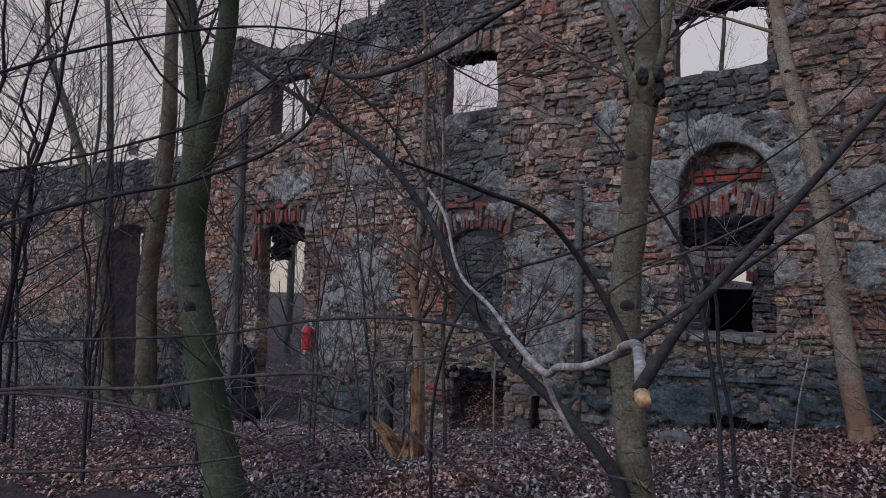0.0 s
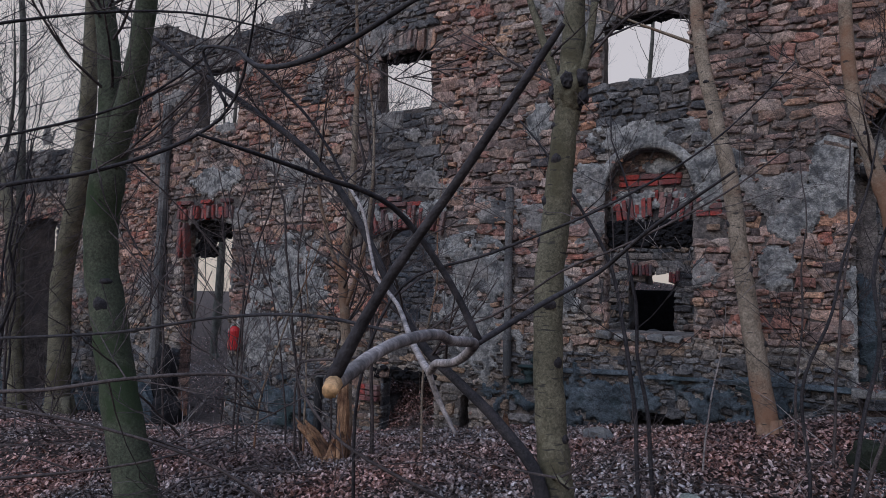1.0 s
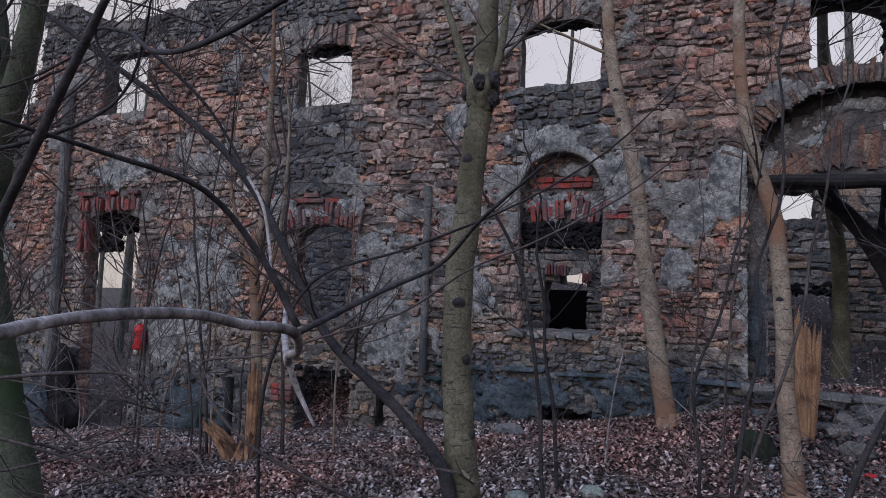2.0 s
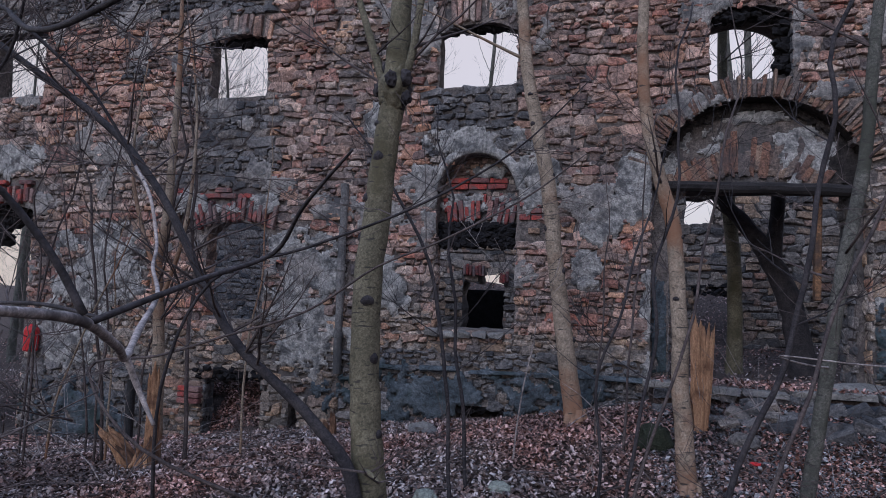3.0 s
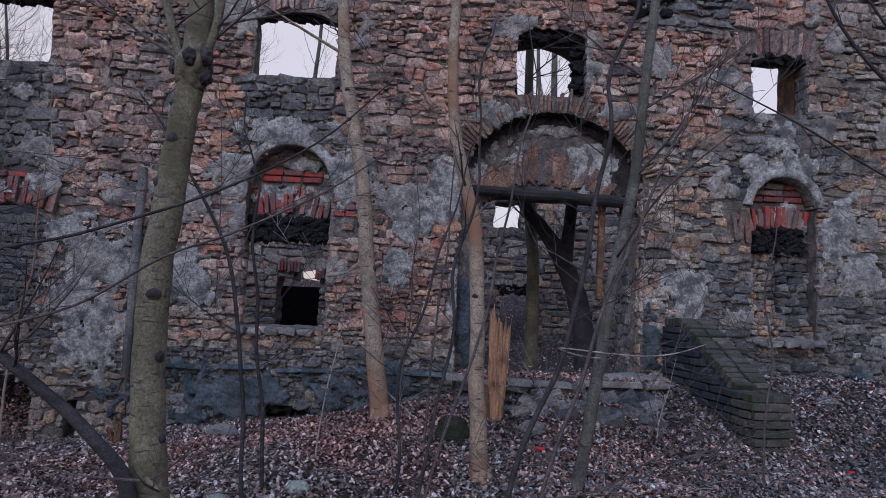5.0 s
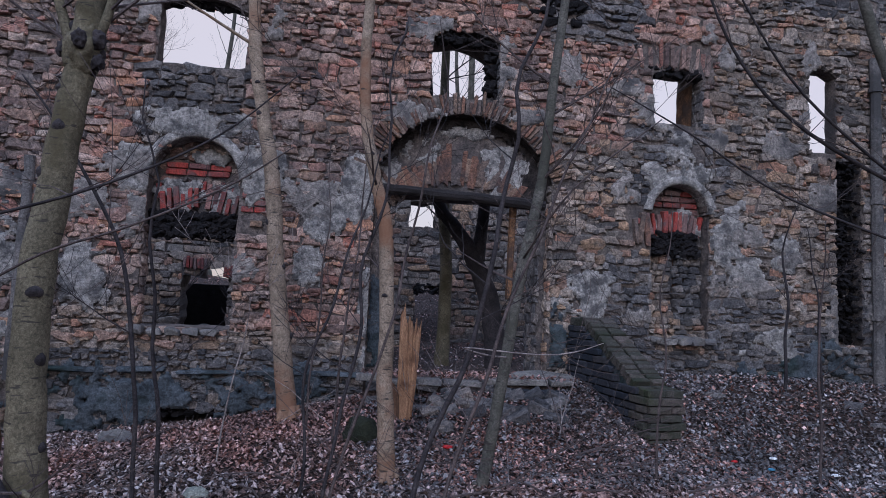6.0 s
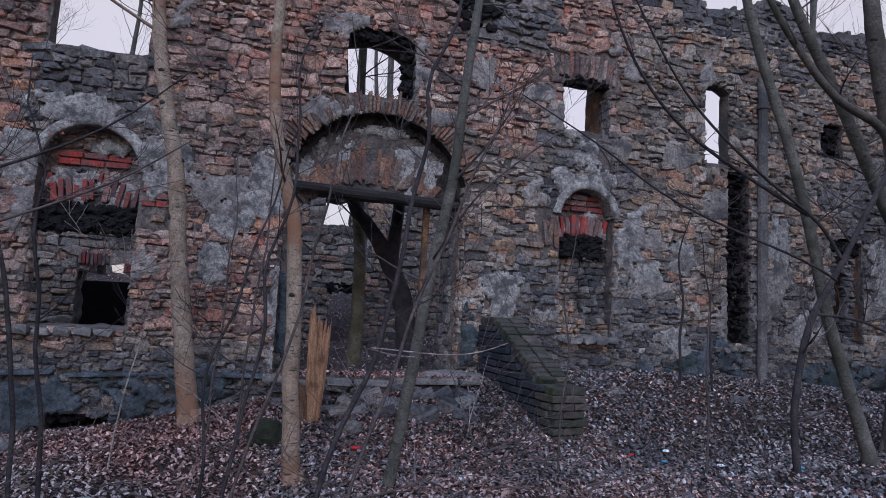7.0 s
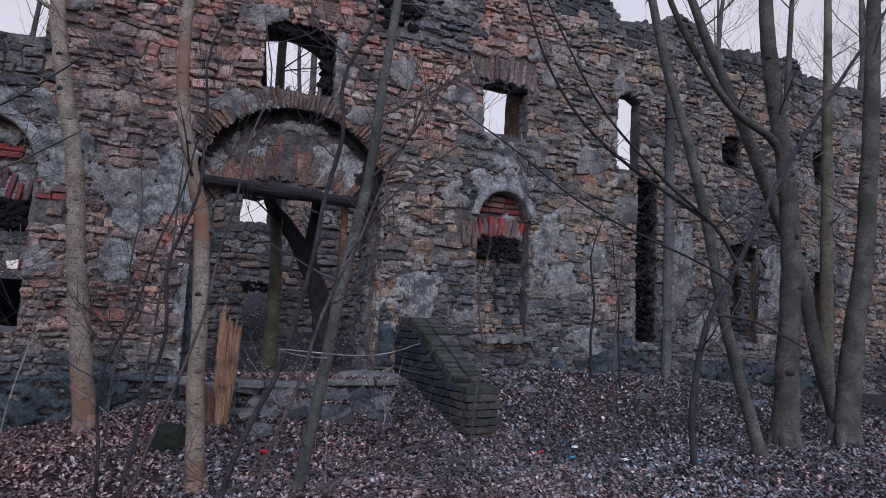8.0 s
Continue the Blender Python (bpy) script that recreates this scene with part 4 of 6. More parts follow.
        piece("limewash", v, f, OCHRE, wall, "ochre limewash on an inner reveal")


build_brickwork(wall_front)


def build_rear_wall():
    rng = random.Random(8)
    openings = [(-2.2, -1.31, 0.7, 1.74, 0.0, "AB"), (-1.85, -1.36, 1.5, 1.92, 0.05, "AB"), (2.3, 2.86, 3.0, 3.52, 0.0, "AB"), (2.5, 3.15, 0.2, 1.62, 0.1, "AB"), (-6.5, -5.6, 0.5, 1.8, 0.1, "AB"),
                (5.9, 6.7, 1.0, 2.2, 0.1, "AB"), (-9.6, -8.7, 0.5, 2.0, 0.1, "AB"), (9.3, 10.1, 1.0, 2.3, 0.1, "AB")]
    top = [(-10.6, 2.6), (-9, 3.2), (-6, 3.4), (-2, 3.7), (1, 4.0), (4, 4.0), (6, 3.7), (10, 3.6), (12.5, 3.0), (14, 2.6)]
    core = ruin_layers(-10.6, 13.8, -1.4, 6.0, openings, top, [("A", 0.0, 0.5, False)], rag=0.07)
    wall = piece("wall_rear", core.v, core.f, MORTAR)
    tagged(wall, "ruined rear wall of dark rubble stone inside the shell", "wall", kind="structure")
    stones = courses(-10.5, 13.7, -0.6, top, openings, "A", rng, 0.09, 0.18, 0.34)
    put_stones([s for s in stones if s[0] > -4.5], 5.995, "stone", wall, BROWN_STONE, rng)
    put_stones([s for s in stones if s[0] <= -4.5], 5.995, "grey_stone", wall, GREY_STONE, rng)
    soldier_row(wall, -2.2, -1.72, 1.86, 0.24, 0.0, 5.97, rng, drop=0.05)
    soldier_row(wall, -1.4, -1.2, 1.72, 0.24, 0.0, 5.97, rng, drop=0.05)
    soot_shade_clump(wall, 2.4, 3.2, 1.6, 1.8, 6.0, 30, rng)
    return wall


wall_rear = build_rear_wall()
# near-black block that closes the lower part of the rear opening from behind
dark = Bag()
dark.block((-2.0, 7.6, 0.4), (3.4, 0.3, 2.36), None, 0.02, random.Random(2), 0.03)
tagged(piece("wall_inner", dark.v, dark.f, SOOT_SHADE), "near-black wall block behind the rear opening", "wall", kind="structure")

# ---- trees ----
TREES = "bare young trees before the ruin"


def spread(bag, rng, start, way, length, radius, depth, sides=5, droop=0.0, upward=0.25, wild=0.35, forks=(2, 4)):
    """A branch that wanders and forks down to thin twigs."""
    n = max(4, int(length / 0.16))
    p, d = Vector(start), Vector(way).normalized()
    pts, rad = [p.copy()], [radius]
    for k in range(n):
        d = (d + Vector((rng.gauss(0, wild), rng.gauss(0, wild), rng.gauss(0, wild) + upward - droop)) * 0.28).normalized()
        p = p + d * (length / n)
        pts.append(p.copy())
        rad.append(max(radius * (1 - 0.8 * (k + 1) / n), 0.0016))
    bag.tube(pts, rad, sides, cap=False)
    if depth > 0:
        for _ in range(rng.randint(*forks)):
            k = rng.randint(n // 4, n - 1)
            q = (pts[k + 1] - pts[k]).normalized()
            off = Vector((rng.gauss(0, 1), rng.gauss(0, 1), rng.gauss(0.2, 0.7))).normalized()
            spread(bag, rng, pts[k], q * 0.75 + off * 0.65, length * rng.uniform(0.4, 0.65), rad[k] * 0.6, depth - 1, max(sides - 1, 3), droop, upward, wild, forks)


def tree(name, trunk, material, label, seed, limbs=(), twigs=6, twig_from=0.4, twig_len=0.9, knots=(), twig_mat=None, sides=14, group=TREES, category="tree", limb_mat=None, depth=2):
    """trunk: (x, y, z, radius) from the root up; limbs: lists of the same; knots: shares of the height with a dark branch scar."""
    rng = random.Random(seed)
    x, y, z, r = trunk[0]
    t = thing(name, (x, y, z), label, category, group)
    path = smooth_path(trunk, 6)
    bag = Bag()
    pts, rad = [Vector(p[:3]) for p in path], [max(p[3], 0.002) for p in path]
    for k in range(len(pts)):
        if r < 0.03:   # thin stems grow crooked
            u = k / len(pts)
            w = 0.16 * u * math.hypot(pts[-1].z - pts[0].z, 0) / 3
            pts[k] += Vector((noise.noise((pts[k].z * 1.6, seed * 3.7, 0)), noise.noise((pts[k].z * 1.6, seed * 3.7, 9)), 0)) * w
        pts[k] += Vector((rng.gauss(0, 0.04), rng.gauss(0, 0.04), 0)) * rad[k]
        rad[k] *= 1 + rng.gauss(0, 0.015)
    bag.tube(pts, rad, sides, 0.02, rng)
    if r > 0.03:
        for k in range(5):   # root flare
            a = k * 1.26 + rng.uniform(-0.3, 0.3)
            out = Vector((math.cos(a), math.sin(a), 0))
            base = Vector((x, y, z))
            bag.tube([base + out * r * 0.45 + Vector((0, 0, r * 1.3)), base + out * r * 0.75 + Vector((0, 0, r * 0.3)), base + out * r * 1.3 - Vector((0, 0, r * 0.4))], [r * 0.4, r * 0.36, r * 0.2], 7)
    piece("trunk", bag.v, bag.f, material, t, smooth=True)
    for limb in limbs:
        b = Bag()
        lp = smooth_path(limb, 5)
        b.tube([p[:3] for p in lp], [max(p[3], 0.002) for p in lp], 9, 0.04, rng)
        piece("limb", b.v, b.f, limb_mat or material, t, smooth=True)
    if twigs:
        b = Bag()
        for n in range(twigs):
            k = min(int(len(pts) * rng.uniform(twig_from, 0.98)), len(pts) - 1)
            a = rng.uniform(0, 2 * math.pi)
            spread(b, rng, pts[k], (math.cos(a), math.sin(a), 0.5), twig_len * rng.uniform(0.6, 1.3), min(rad[k] * 0.35, 0.012), depth)
        for limb in limbs:
            for _ in range(4):
                q = limb[rng.randrange(1, len(limb))]
                spread(b, rng, q[:3], (rng.gauss(0, 1), rng.gauss(0, 1), 0.4), twig_len * rng.uniform(0.5, 1.0), min(q[3] * 0.5, 0.008), 2)
        piece("crown", b.v, b.f, twig_mat or TWIG, t, kind="stuff")
    for u in knots:   # dark drooping collars where branches were shed
        k = min(int(u * (len(pts) - 1)), len(pts) - 2)
        a = rng.choice((rng.uniform(-0.55, 0.05), rng.uniform(-0.55, 0.05), rng.uniform(-3.1, -2.6), rng.uniform(-2.2, -1.0)))
        wide, tall = rng.uniform(0.3, 0.55), rad[k] * rng.uniform(0.45, 0.95)
        b = Bag()
        for j in range(7):
            w = j / 6
            for i in range(7):
                q = i / 3 - 1
                spread_at = wide * math.sqrt(max(math.sin(math.pi * (0.04 + 0.92 * w) ** 0.8), 0.0))
                z = (w - 0.5) * tall - q * q * tall * 0.07
                along = (pts[k + 1] - pts[k]) * (z / max((pts[k + 1] - pts[k]).length, 0.01))
                edge = (1 - q * q) * math.sin(math.pi * w)
                d = rad[k] * (0.975 + 0.2 * edge + 0.02 * rng.uniform(-1, 1))
                b.v.append(pts[k] + along + Vector((math.cos(a + q * spread_at), math.sin(a + q * spread_at), 0)) * d)
        b.f = [(7 * j + i, 7 * j + i + 1, 7 * j + i + 8, 7 * j + i + 7) for j in range(6) for i in range(6)]
        piece("branch_scar", b.v, b.f, BARK_DARK, t, "dark branch scar", smooth=True)
    return t


def up(trunk, to_z, lean=0.0):
    """Carry a trunk on above the view, thinning."""
    x, y, z, r = trunk[-1]
    return trunk + [(x + lean * (to_z - z) * 0.5, y, (z + to_z) / 2, r * 0.7), (x + lean * (to_z - z), y + 0.2, to_z, r * 0.3)]


def g(x, y):
    return ground_z(x, y) - 0.03


# the thick green trunk that forks
tree("tree", [(-2.9, -4.7, g(-2.9, -4.7), 0.150), (-2.94, -4.7, 0.05, 0.130), (-3.17, -4.7, 0.65, 0.118), (-3.34, -4.7, 1.19, 0.112), (-3.47, -4.7, 1.64, 0.108), (-3.44, -4.7, 2.14, 0.112), (-3.42, -4.7, 2.5, 0.10),
              (-3.5, -4.7, 2.95, 0.075), (-3.6, -4.7, 3.4, 0.068), (-3.7, -4.7, 3.9, 0.06), (-3.85, -4.6, 5.5, 0.03)], BARK_GREEN, "forked tree with thick green algae-covered bark", 1,
     limbs=[[(-3.42, -4.7, 2.2, 0.085), (-3.28, -4.7, 2.6, 0.08), (-3.2, -4.7, 2.9, 0.075), (-3.13, -4.7, 3.3, 0.07), (-3.08, -4.7, 3.8, 0.065), (-2.9, -4.6, 5.2, 0.03)]], twigs=14, twig_from=0.5, twig_len=1.5, knots=(0.33, 0.36, 0.55))
# the straight olive trunk with branch scars
olive = tree("tree", [(-0.5, -3.65, g(-0.5, -3.65), 0.125), (-0.51, -3.65, 0.15, 0.108), (-0.57, -3.65, 0.76, 0.094), (-0.58, -3.65, 1.45, 0.09), (-0.53, -3.65, 1.98, 0.085), (-0.49, -3.65, 2.45, 0.078), (-0.45, -3.65, 2.7, 0.088),
              (-0.44, -3.65, 3.03, 0.07), (-0.43, -3.65, 3.48, 0.06), (-0.4, -3.6, 5.2, 0.03)], BARK_OLIVE, "straight young tree with olive bark and dark branch scars", 2,
     limbs=[[(-0.5, -3.65, 2.6, 0.03), (-0.6, -3.65, 2.9, 0.027), (-0.66, -3.65, 3.08, 0.024), (-0.76, -3.65, 3.4, 0.02), (-0.95, -3.6, 4.2, 0.01)],
            [(-0.42, -3.68, 2.62, 0.03), (-0.34, -3.68, 2.9, 0.025), (-0.3, -3.68, 3.2, 0.022), (-0.25, -3.66, 3.6, 0.018), (-0.15, -3.6, 4.4, 0.008)],
            [(-0.5, -3.75, 0.33, 0.02), (-0.44, -3.86, 0.36, 0.016), (-0.36, -3.92, 0.33, 0.012)]],
     twigs=5, twig_from=0.6, knots=(0.12, 0.2, 0.27, 0.33, 0.4, 0.45, 0.5, 0.56, 0.6, 0.66, 0.69, 0.71))
for k, (x, y, z, size, m) in enumerate(((-0.455, -3.66, 2.67, 0.098, BARK_OLIVE), (-0.375, -3.70, 2.72, 0.04, BARK_DARK), (-0.545, -3.69, 2.66, 0.038, BARK_DARK), (-0.37, -3.69, 2.60, 0.034, BARK_DARK), (-0.45, -3.745, 2.70, 0.04, BARK_DARK))):
    bm = bmesh.new()
    bmesh.ops.create_icosphere(bm, subdivisions=4, radius=1.0)
    for v in bm.verts:
        q = 1 + 0.28 * noise.noise(v.co * 1.9 + Vector((k * 3, 0, 0))) + 0.22 * noise.noise(v.co * 4.5 + Vector((0, k, 0)))
        v.co = Vector((x, y, z)) + Vector((v.co.x * q, v.co.y * q, v.co.z * q * (1.35 if k else 1.5))) * size
    part("burl", bm, m, olive, "knobbly burl below the fork", smooth=True)
# dark stem that leans away from its foot
tree("leaning_sapling", [(-0.53, -3.8, g(-0.53, -3.8), 0.0520), (-0.58, -3.8, 0.32, 0.0416), (-0.86, -3.8, 0.63, 0.0338), (-1.1, -3.8, 0.82, 0.0312), (-1.36, -3.8, 1.02, 0.0299), (-1.58, -3.8, 1.3, 0.0286), (-1.8, -3.8, 1.67, 0.0273),
                         (-2.07, -3.8, 2.06, 0.0260), (-2.5, -3.8, 2.48, 0.0247), (-3.5, -3.8, 3.12, 0.0221), (-4.39, -3.8, 3.7, 0.0182), (-5.5, -3.8, 4.46, 0.0104)], BARK_DARK, "dark leaning sapling with many bare twigs", 3, twigs=22, twig_from=0.3, twig_len=0.9)
tree("tree", up([(0.54, -0.6, g(0.54, -0.6), 0.13), (0.52, -0.6, 0.25, 0.105), (0.42, -0.6, 0.99, 0.092), (0.32, -0.6, 1.69, 0.085), (0.22, -0.6, 2.59, 0.08), (0.08, -0.6, 3.27, 0.073), (-0.04, -0.6, 3.91, 0.068), (-0.10, -0.6, 4.55, 0.06), (-0.16, -0.6, 5.08, 0.055)], 7.5),
     BARK_PALE, "slender tree with pale brown bark close to the wall", 4, limbs=[[(-0.06, -0.6, 4.0, 0.02), (-0.5, -0.75, 4.2, 0.014), (-1.1, -0.9, 4.5, 0.009), (-1.7, -1.0, 4.75, 0.005)]], twigs=5, twig_from=0.55, knots=(0.2, 0.3, 0.36, 0.42, 0.5, 0.56))
tree("tree", up([(1.45, -2.3, g(1.45, -2.3), 0.09), (1.44, -2.3, 0.05, 0.072), (1.39, -2.3, 0.65, 0.064), (1.37, -2.3, 1.31, 0.058), (1.32, -2.3, 1.98, 0.056), (1.23, -2.3, 2.33, 0.05), (1.13, -2.3, 2.78, 0.046), (1.09, -2.3, 3.34, 0.043), (1.10, -2.3, 3.82, 0.04), (1.09, -2.3, 4.11, 0.038)], 6.5),
     BARK_PALE, "slender crooked sapling with pale mottled bark", 5, twigs=6, twig_from=0.3, twig_len=0.8, knots=(0.3, 0.36, 0.5))
tree("tree", up([(2.1, -2.6, g(2.1, -2.6), 0.054), (2.12, -2.6, 0.05, 0.047), (2.23, -2.6, 0.72, 0.044), (2.35, -2.6, 1.57, 0.044), (2.5, -2.6, 2.37, 0.04), (2.57, -2.6, 3.15, 0.037), (2.65, -2.6, 3.86, 0.034), (2.67, -2.6, 4.15, 0.032)], 6.5, 0.1),
     BARK_GREY, "leaning grey sapling with long thin side twigs", 6, twigs=7, twig_from=0.3, twig_len=1.0)
tree("tree", up([(6.85, -2.5, g(6.85, -2.5), 0.0816), (6.8, -2.5, 0.25, 0.0680), (6.57, -2.5, 0.82, 0.0598), (6.33, -2.5, 1.49, 0.0544), (6.13, -2.5, 2.29, 0.0510), (5.85, -2.5, 3.18, 0.0476), (5.54, -2.5, 3.95, 0.0449), (5.34, -2.5, 4.61, 0.0408), (5.22, -2.5, 5.06, 0.0374)], 7.5, -0.2),
     BARK_GREY, "curved leaning tree with grey bark", 7, twigs=8, twig_from=0.4)
tree("tree", up([(7.6, -2.2, g(7.6, -2.2), 0.1812), (7.59, -2.2, 0.3, 0.1434), (7.64, -2.2, 1.29, 0.1170), (7.69, -2.2, 2.46, 0.1057), (7.55, -2.2, 3.51, 0.0943), (7.36, -2.2, 4.36, 0.0869), (7.27, -2.2, 5.23, 0.0755), (7.22, -2.2, 5.78, 0.0679)], 8.5),
     BARK_STOUT, "stout grey-barked tree with a heavy low limb", 8, limbs=[[(7.6, -2.2, 3.3, 0.0504), (7.35, -2.2, 3.58, 0.0468), (6.79, -2.2, 3.8, 0.0418), (6.28, -2.2, 4.27, 0.0360), (5.87, -2.2, 4.82, 0.0302), (5.5, -2.1, 5.8, 0.0144)],
                                                                        [(7.5, -2.2, 3.7, 0.0360), (7.62, -2.2, 4.2, 0.0324), (7.7, -2.2, 5.2, 0.0288), (7.8, -2.2, 6.2, 0.0144)]], twigs=9, twig_from=0.4, knots=(0.2, 0.28, 0.35, 0.42, 0.5, 0.58))
tree("tree", up([(8.42, -2.3, g(8.42, -2.3), 0.1812), (8.45, -2.3, 0.25, 0.1434), (8.6, -2.3, 1.33, 0.1170), (8.82, -2.3, 2.35, 0.1057), (8.95, -2.3, 3.77, 0.0943), (9.03, -2.3, 5.03, 0.0830), (9.08, -2.3, 6.09, 0.0679)], 8.5),
     BARK_STOUT, "stout grey-barked tree among saplings", 9, twigs=9, twig_from=0.4, knots=(0.22, 0.3, 0.38, 0.46, 0.55))
tree("sapling", [(5.78, -2.7, g(5.78, -2.7), 0.04), (5.77, -2.7, 0.12, 0.034), (5.74, -2.7, 0.63, 0.031), (5.90, -2.7, 1.37, 0.03), (6.26, -2.7, 1.94, 0.027), (6.72, -2.7, 2.68, 0.025), (7.22, -2.7, 3.41, 0.023), (7.86, -2.7, 4.22, 0.02), (8.65, -2.7, 5.21, 0.014), (9.3, -2.7, 6.2, 0.006)],
     BARK_DARK, "dark thin sapling bending aside", 10, limbs=[[(6.3, -2.7, 2.0, 0.018), (6.0, -2.7, 2.35, 0.016), (5.2, -2.8, 2.75, 0.013), (4.4, -2.9, 3.3, 0.01), (3.7, -3.0, 4.2, 0.006)],
                                                           [(5.95, -2.7, 1.5, 0.016), (6.6, -2.65, 1.45, 0.014), (7.4, -2.6, 1.2, 0.008)]], twigs=9, twig_from=0.2)
tree("tree", [(9.3, -1.6, g(9.3, -1.6), 0.13), (9.27, -1.6, 0.3, 0.105), (8.86, -1.6, 1.29, 0.085), (8.62, -1.6, 2.16, 0.08), (8.1, -1.6, 3.0, 0.075), (7.5, -1.6, 4.06, 0.065), (6.9, -1.6, 5.04, 0.055), (6.3, -1.6, 6.2, 0.03)],
     BARK_GREY, "leaning tree crossing behind its neighbours", 12, twigs=8)
for k, (x, y, r, lx) in enumerate(((9.9, -1.0, 0.12, 0.02), (10.4, -2.2, 0.13, -0.03), (10.9, -1.3, 0.09, 0.05), (11.6, -2.0, 0.14, 0.0), (9.6, -2.9, 0.08, 0.06), (12.6, -1.5, 0.12, -0.04))):
    z = g(x, y)
    tree("tree", [(x, y, z, r), (x + lx, y, z + 0.4, r * 0.85), (x + 2 * lx, y, z + 2, r * 0.75), (x + 4 * lx, y, z + 4, r * 0.6), (x + 7 * lx, y, z + 7.5, r * 0.3)], BARK_GREY if k % 2 else BARK_OLIVE, "grey bare tree in the thicket beside the ruin", 30 + k, twigs=9, twig_from=0.35)
# trees close to the far end of the facade
tree("tree", up([(-11.35, -1.0, g(-11.35, -1.0), 0.16), (-11.42, -1.0, -0.5, 0.13), (-11.7, -1.0, 1.0, 0.115), (-11.97, -1.0, 2.58, 0.11), (-12.77, -1.0, 3.79, 0.095), (-13.64, -1.0, 5.11, 0.085), (-14.6, -1.0, 6.55, 0.06)], 8.5, -0.3),
     BARK_OLIVE, "slim tree leaning before the low wall", 13, twigs=20, twig_from=0.3, twig_len=1.9)
tree("tree", up([(-10.75, -0.6, g(-10.75, -0.6), 0.26), (-10.8, -0.6, -0.5, 0.2), (-10.91, -0.6, 1.48, 0.18), (-10.61, -0.6, 3.10, 0.16), (-10.47, -0.6, 4.74, 0.14), (-10.56, -0.6, 7.0, 0.11)], 9),
     BARK_OLIVE, "upright tree with brownish bark before the wall", 14, twigs=20, twig_from=0.3, twig_len=1.9)
tree("tree", up([(-12.0, -0.6, g(-12.0, -0.6), 0.1), (-12.06, -0.6, -0.5, 0.08), (-12.54, -0.6, 3.84, 0.07), (-12.79, -0.6, 6.32, 0.06), (-13.05, -0.6, 7.63, 0.05)], 9.5),
     BARK_GREY, "thin dark tree before the low wall", 15, twigs=20, twig_from=0.3, twig_len=1.9)
# saplings and whips between camera and wall
WHIPS = "thin saplings before the ruin"
for k, (x, y, h, r, lx, ly, m) in enumerate(((-0.15, -2.6, 3.0, 0.016, -0.35, 0.0, BARK_DARK), (1.0, -1.6, 3.2, 0.012, 0.25, 0.1, TWIG), 
                                            (0.75, -1.2, 2.6, 0.011, 0.15, 0.0, TWIG),
                                            (3.6, -2.4, 2.4, 0.01, 0.1, 0.0, TWIG), (4.9, -2.6, 2.2, 0.012, 0.05, 0.0, TWIG), (6.1, -0.6, 2.2, 0.02, 0.1, 0.0, BARK_DARK), (6.5, -0.7, 2.0, 0.015, -0.2, 0.0, BARK_DARK),
                                            (-6.2, -2.0, 3.6, 0.016, -0.2, 0.0, TWIG), (-3.3, -2.2, 4.4, 0.022, 0.3, 0.0, TWIG), (-2.8, -2.3, 4.2, 0.02, -0.3, 0.1, TWIG),
                                            (-3.5, -2.5, 3.8, 0.016, -0.7, 0.0, TWIG), (0.1, -1.9, 1.4, 0.008, 0.2, 0.0, BARK_WHITE), (-8.6, -2.6, 4.0, 0.02, -0.2, 0.0, TWIG))):
    z = g(x, y)
    tree("sapling", [(x, y, z, r), (x + lx * 0.15, y, z + h * 0.25, r * 0.9), (x + lx * 0.5, y + ly, z + h * 0.6, r * 0.7), (x + lx, y + ly, z + h, r * 0.25)], m, "thin bare sapling standing in the leaf litter", 50 + k,
         twigs=4 if h > 2.5 else 2, twig_from=0.3, twig_len=0.7, sides=7, group=WHIPS, category="sapling", twig_mat=m)

# trees behind the ruin, seen through its windows and over the low wall
frng = random.Random(77)
FAR = "bare trees behind the ruin"
protos = []
for k in range(5):
    h = frng.uniform(11, 15)
    protos.append(tree("background_tree", [(0, 0, 0, 0.16), (0.05, 0, 0.6, 0.13), (frng.gauss(0, 0.2), 0, h * 0.35, 0.10), (frng.gauss(0, 0.4), 0.2, h * 0.7, 0.06), (frng.gauss(0, 0.6), 0, h, 0.015)], BARK_GREY,
                       "tall bare winter tree in the wood behind the ruin", 90 + k, twigs=24, twig_from=0.15, twig_len=2.4, sides=8, group=FAR, depth=3))
spots = [(-14, 9), (-16.5, 8), (-18.5, 11), (-20, 9), (-22, 13), (-12.5, 11), (-24, 10), (-17.3, 14), (-15, 16), (-21, 17), (-26, 15), (-11, 14), (-9, 10), (-13.5, 20), (-19, 21), (-28, 20), (-24.5, 19), (-6.8, 12), (-5.2, 10.5), (-3.6, 15), (-1.2, 12), (1.2, 17),
         (2.3, 12), (4.4, 11), (5.0, 16), (8, 11), (10.5, 13), (13, 10), (15, 6), (17, 3), (18, 9), (20, 1), (16, -2), (22, 6), (24, 0), (14.5, 1.5), (19, -3), (26, 9), (30, 3), (-30, 12), (-27, 6), (-32, 8), (28, -5), (12, 17), (17, 15), (23, 14)]
for k, (x, y) in enumerate(spots):
    m = Matrix.LocRotScale((x, y, ground_z(x, y) - 0.05), Euler((0, 0, frng.uniform(0, 6.28))), None)
    if k < len(protos):
        protos[k].matrix_basis = m
    else:
        copy_thing(protos[k % len(protos)], m)

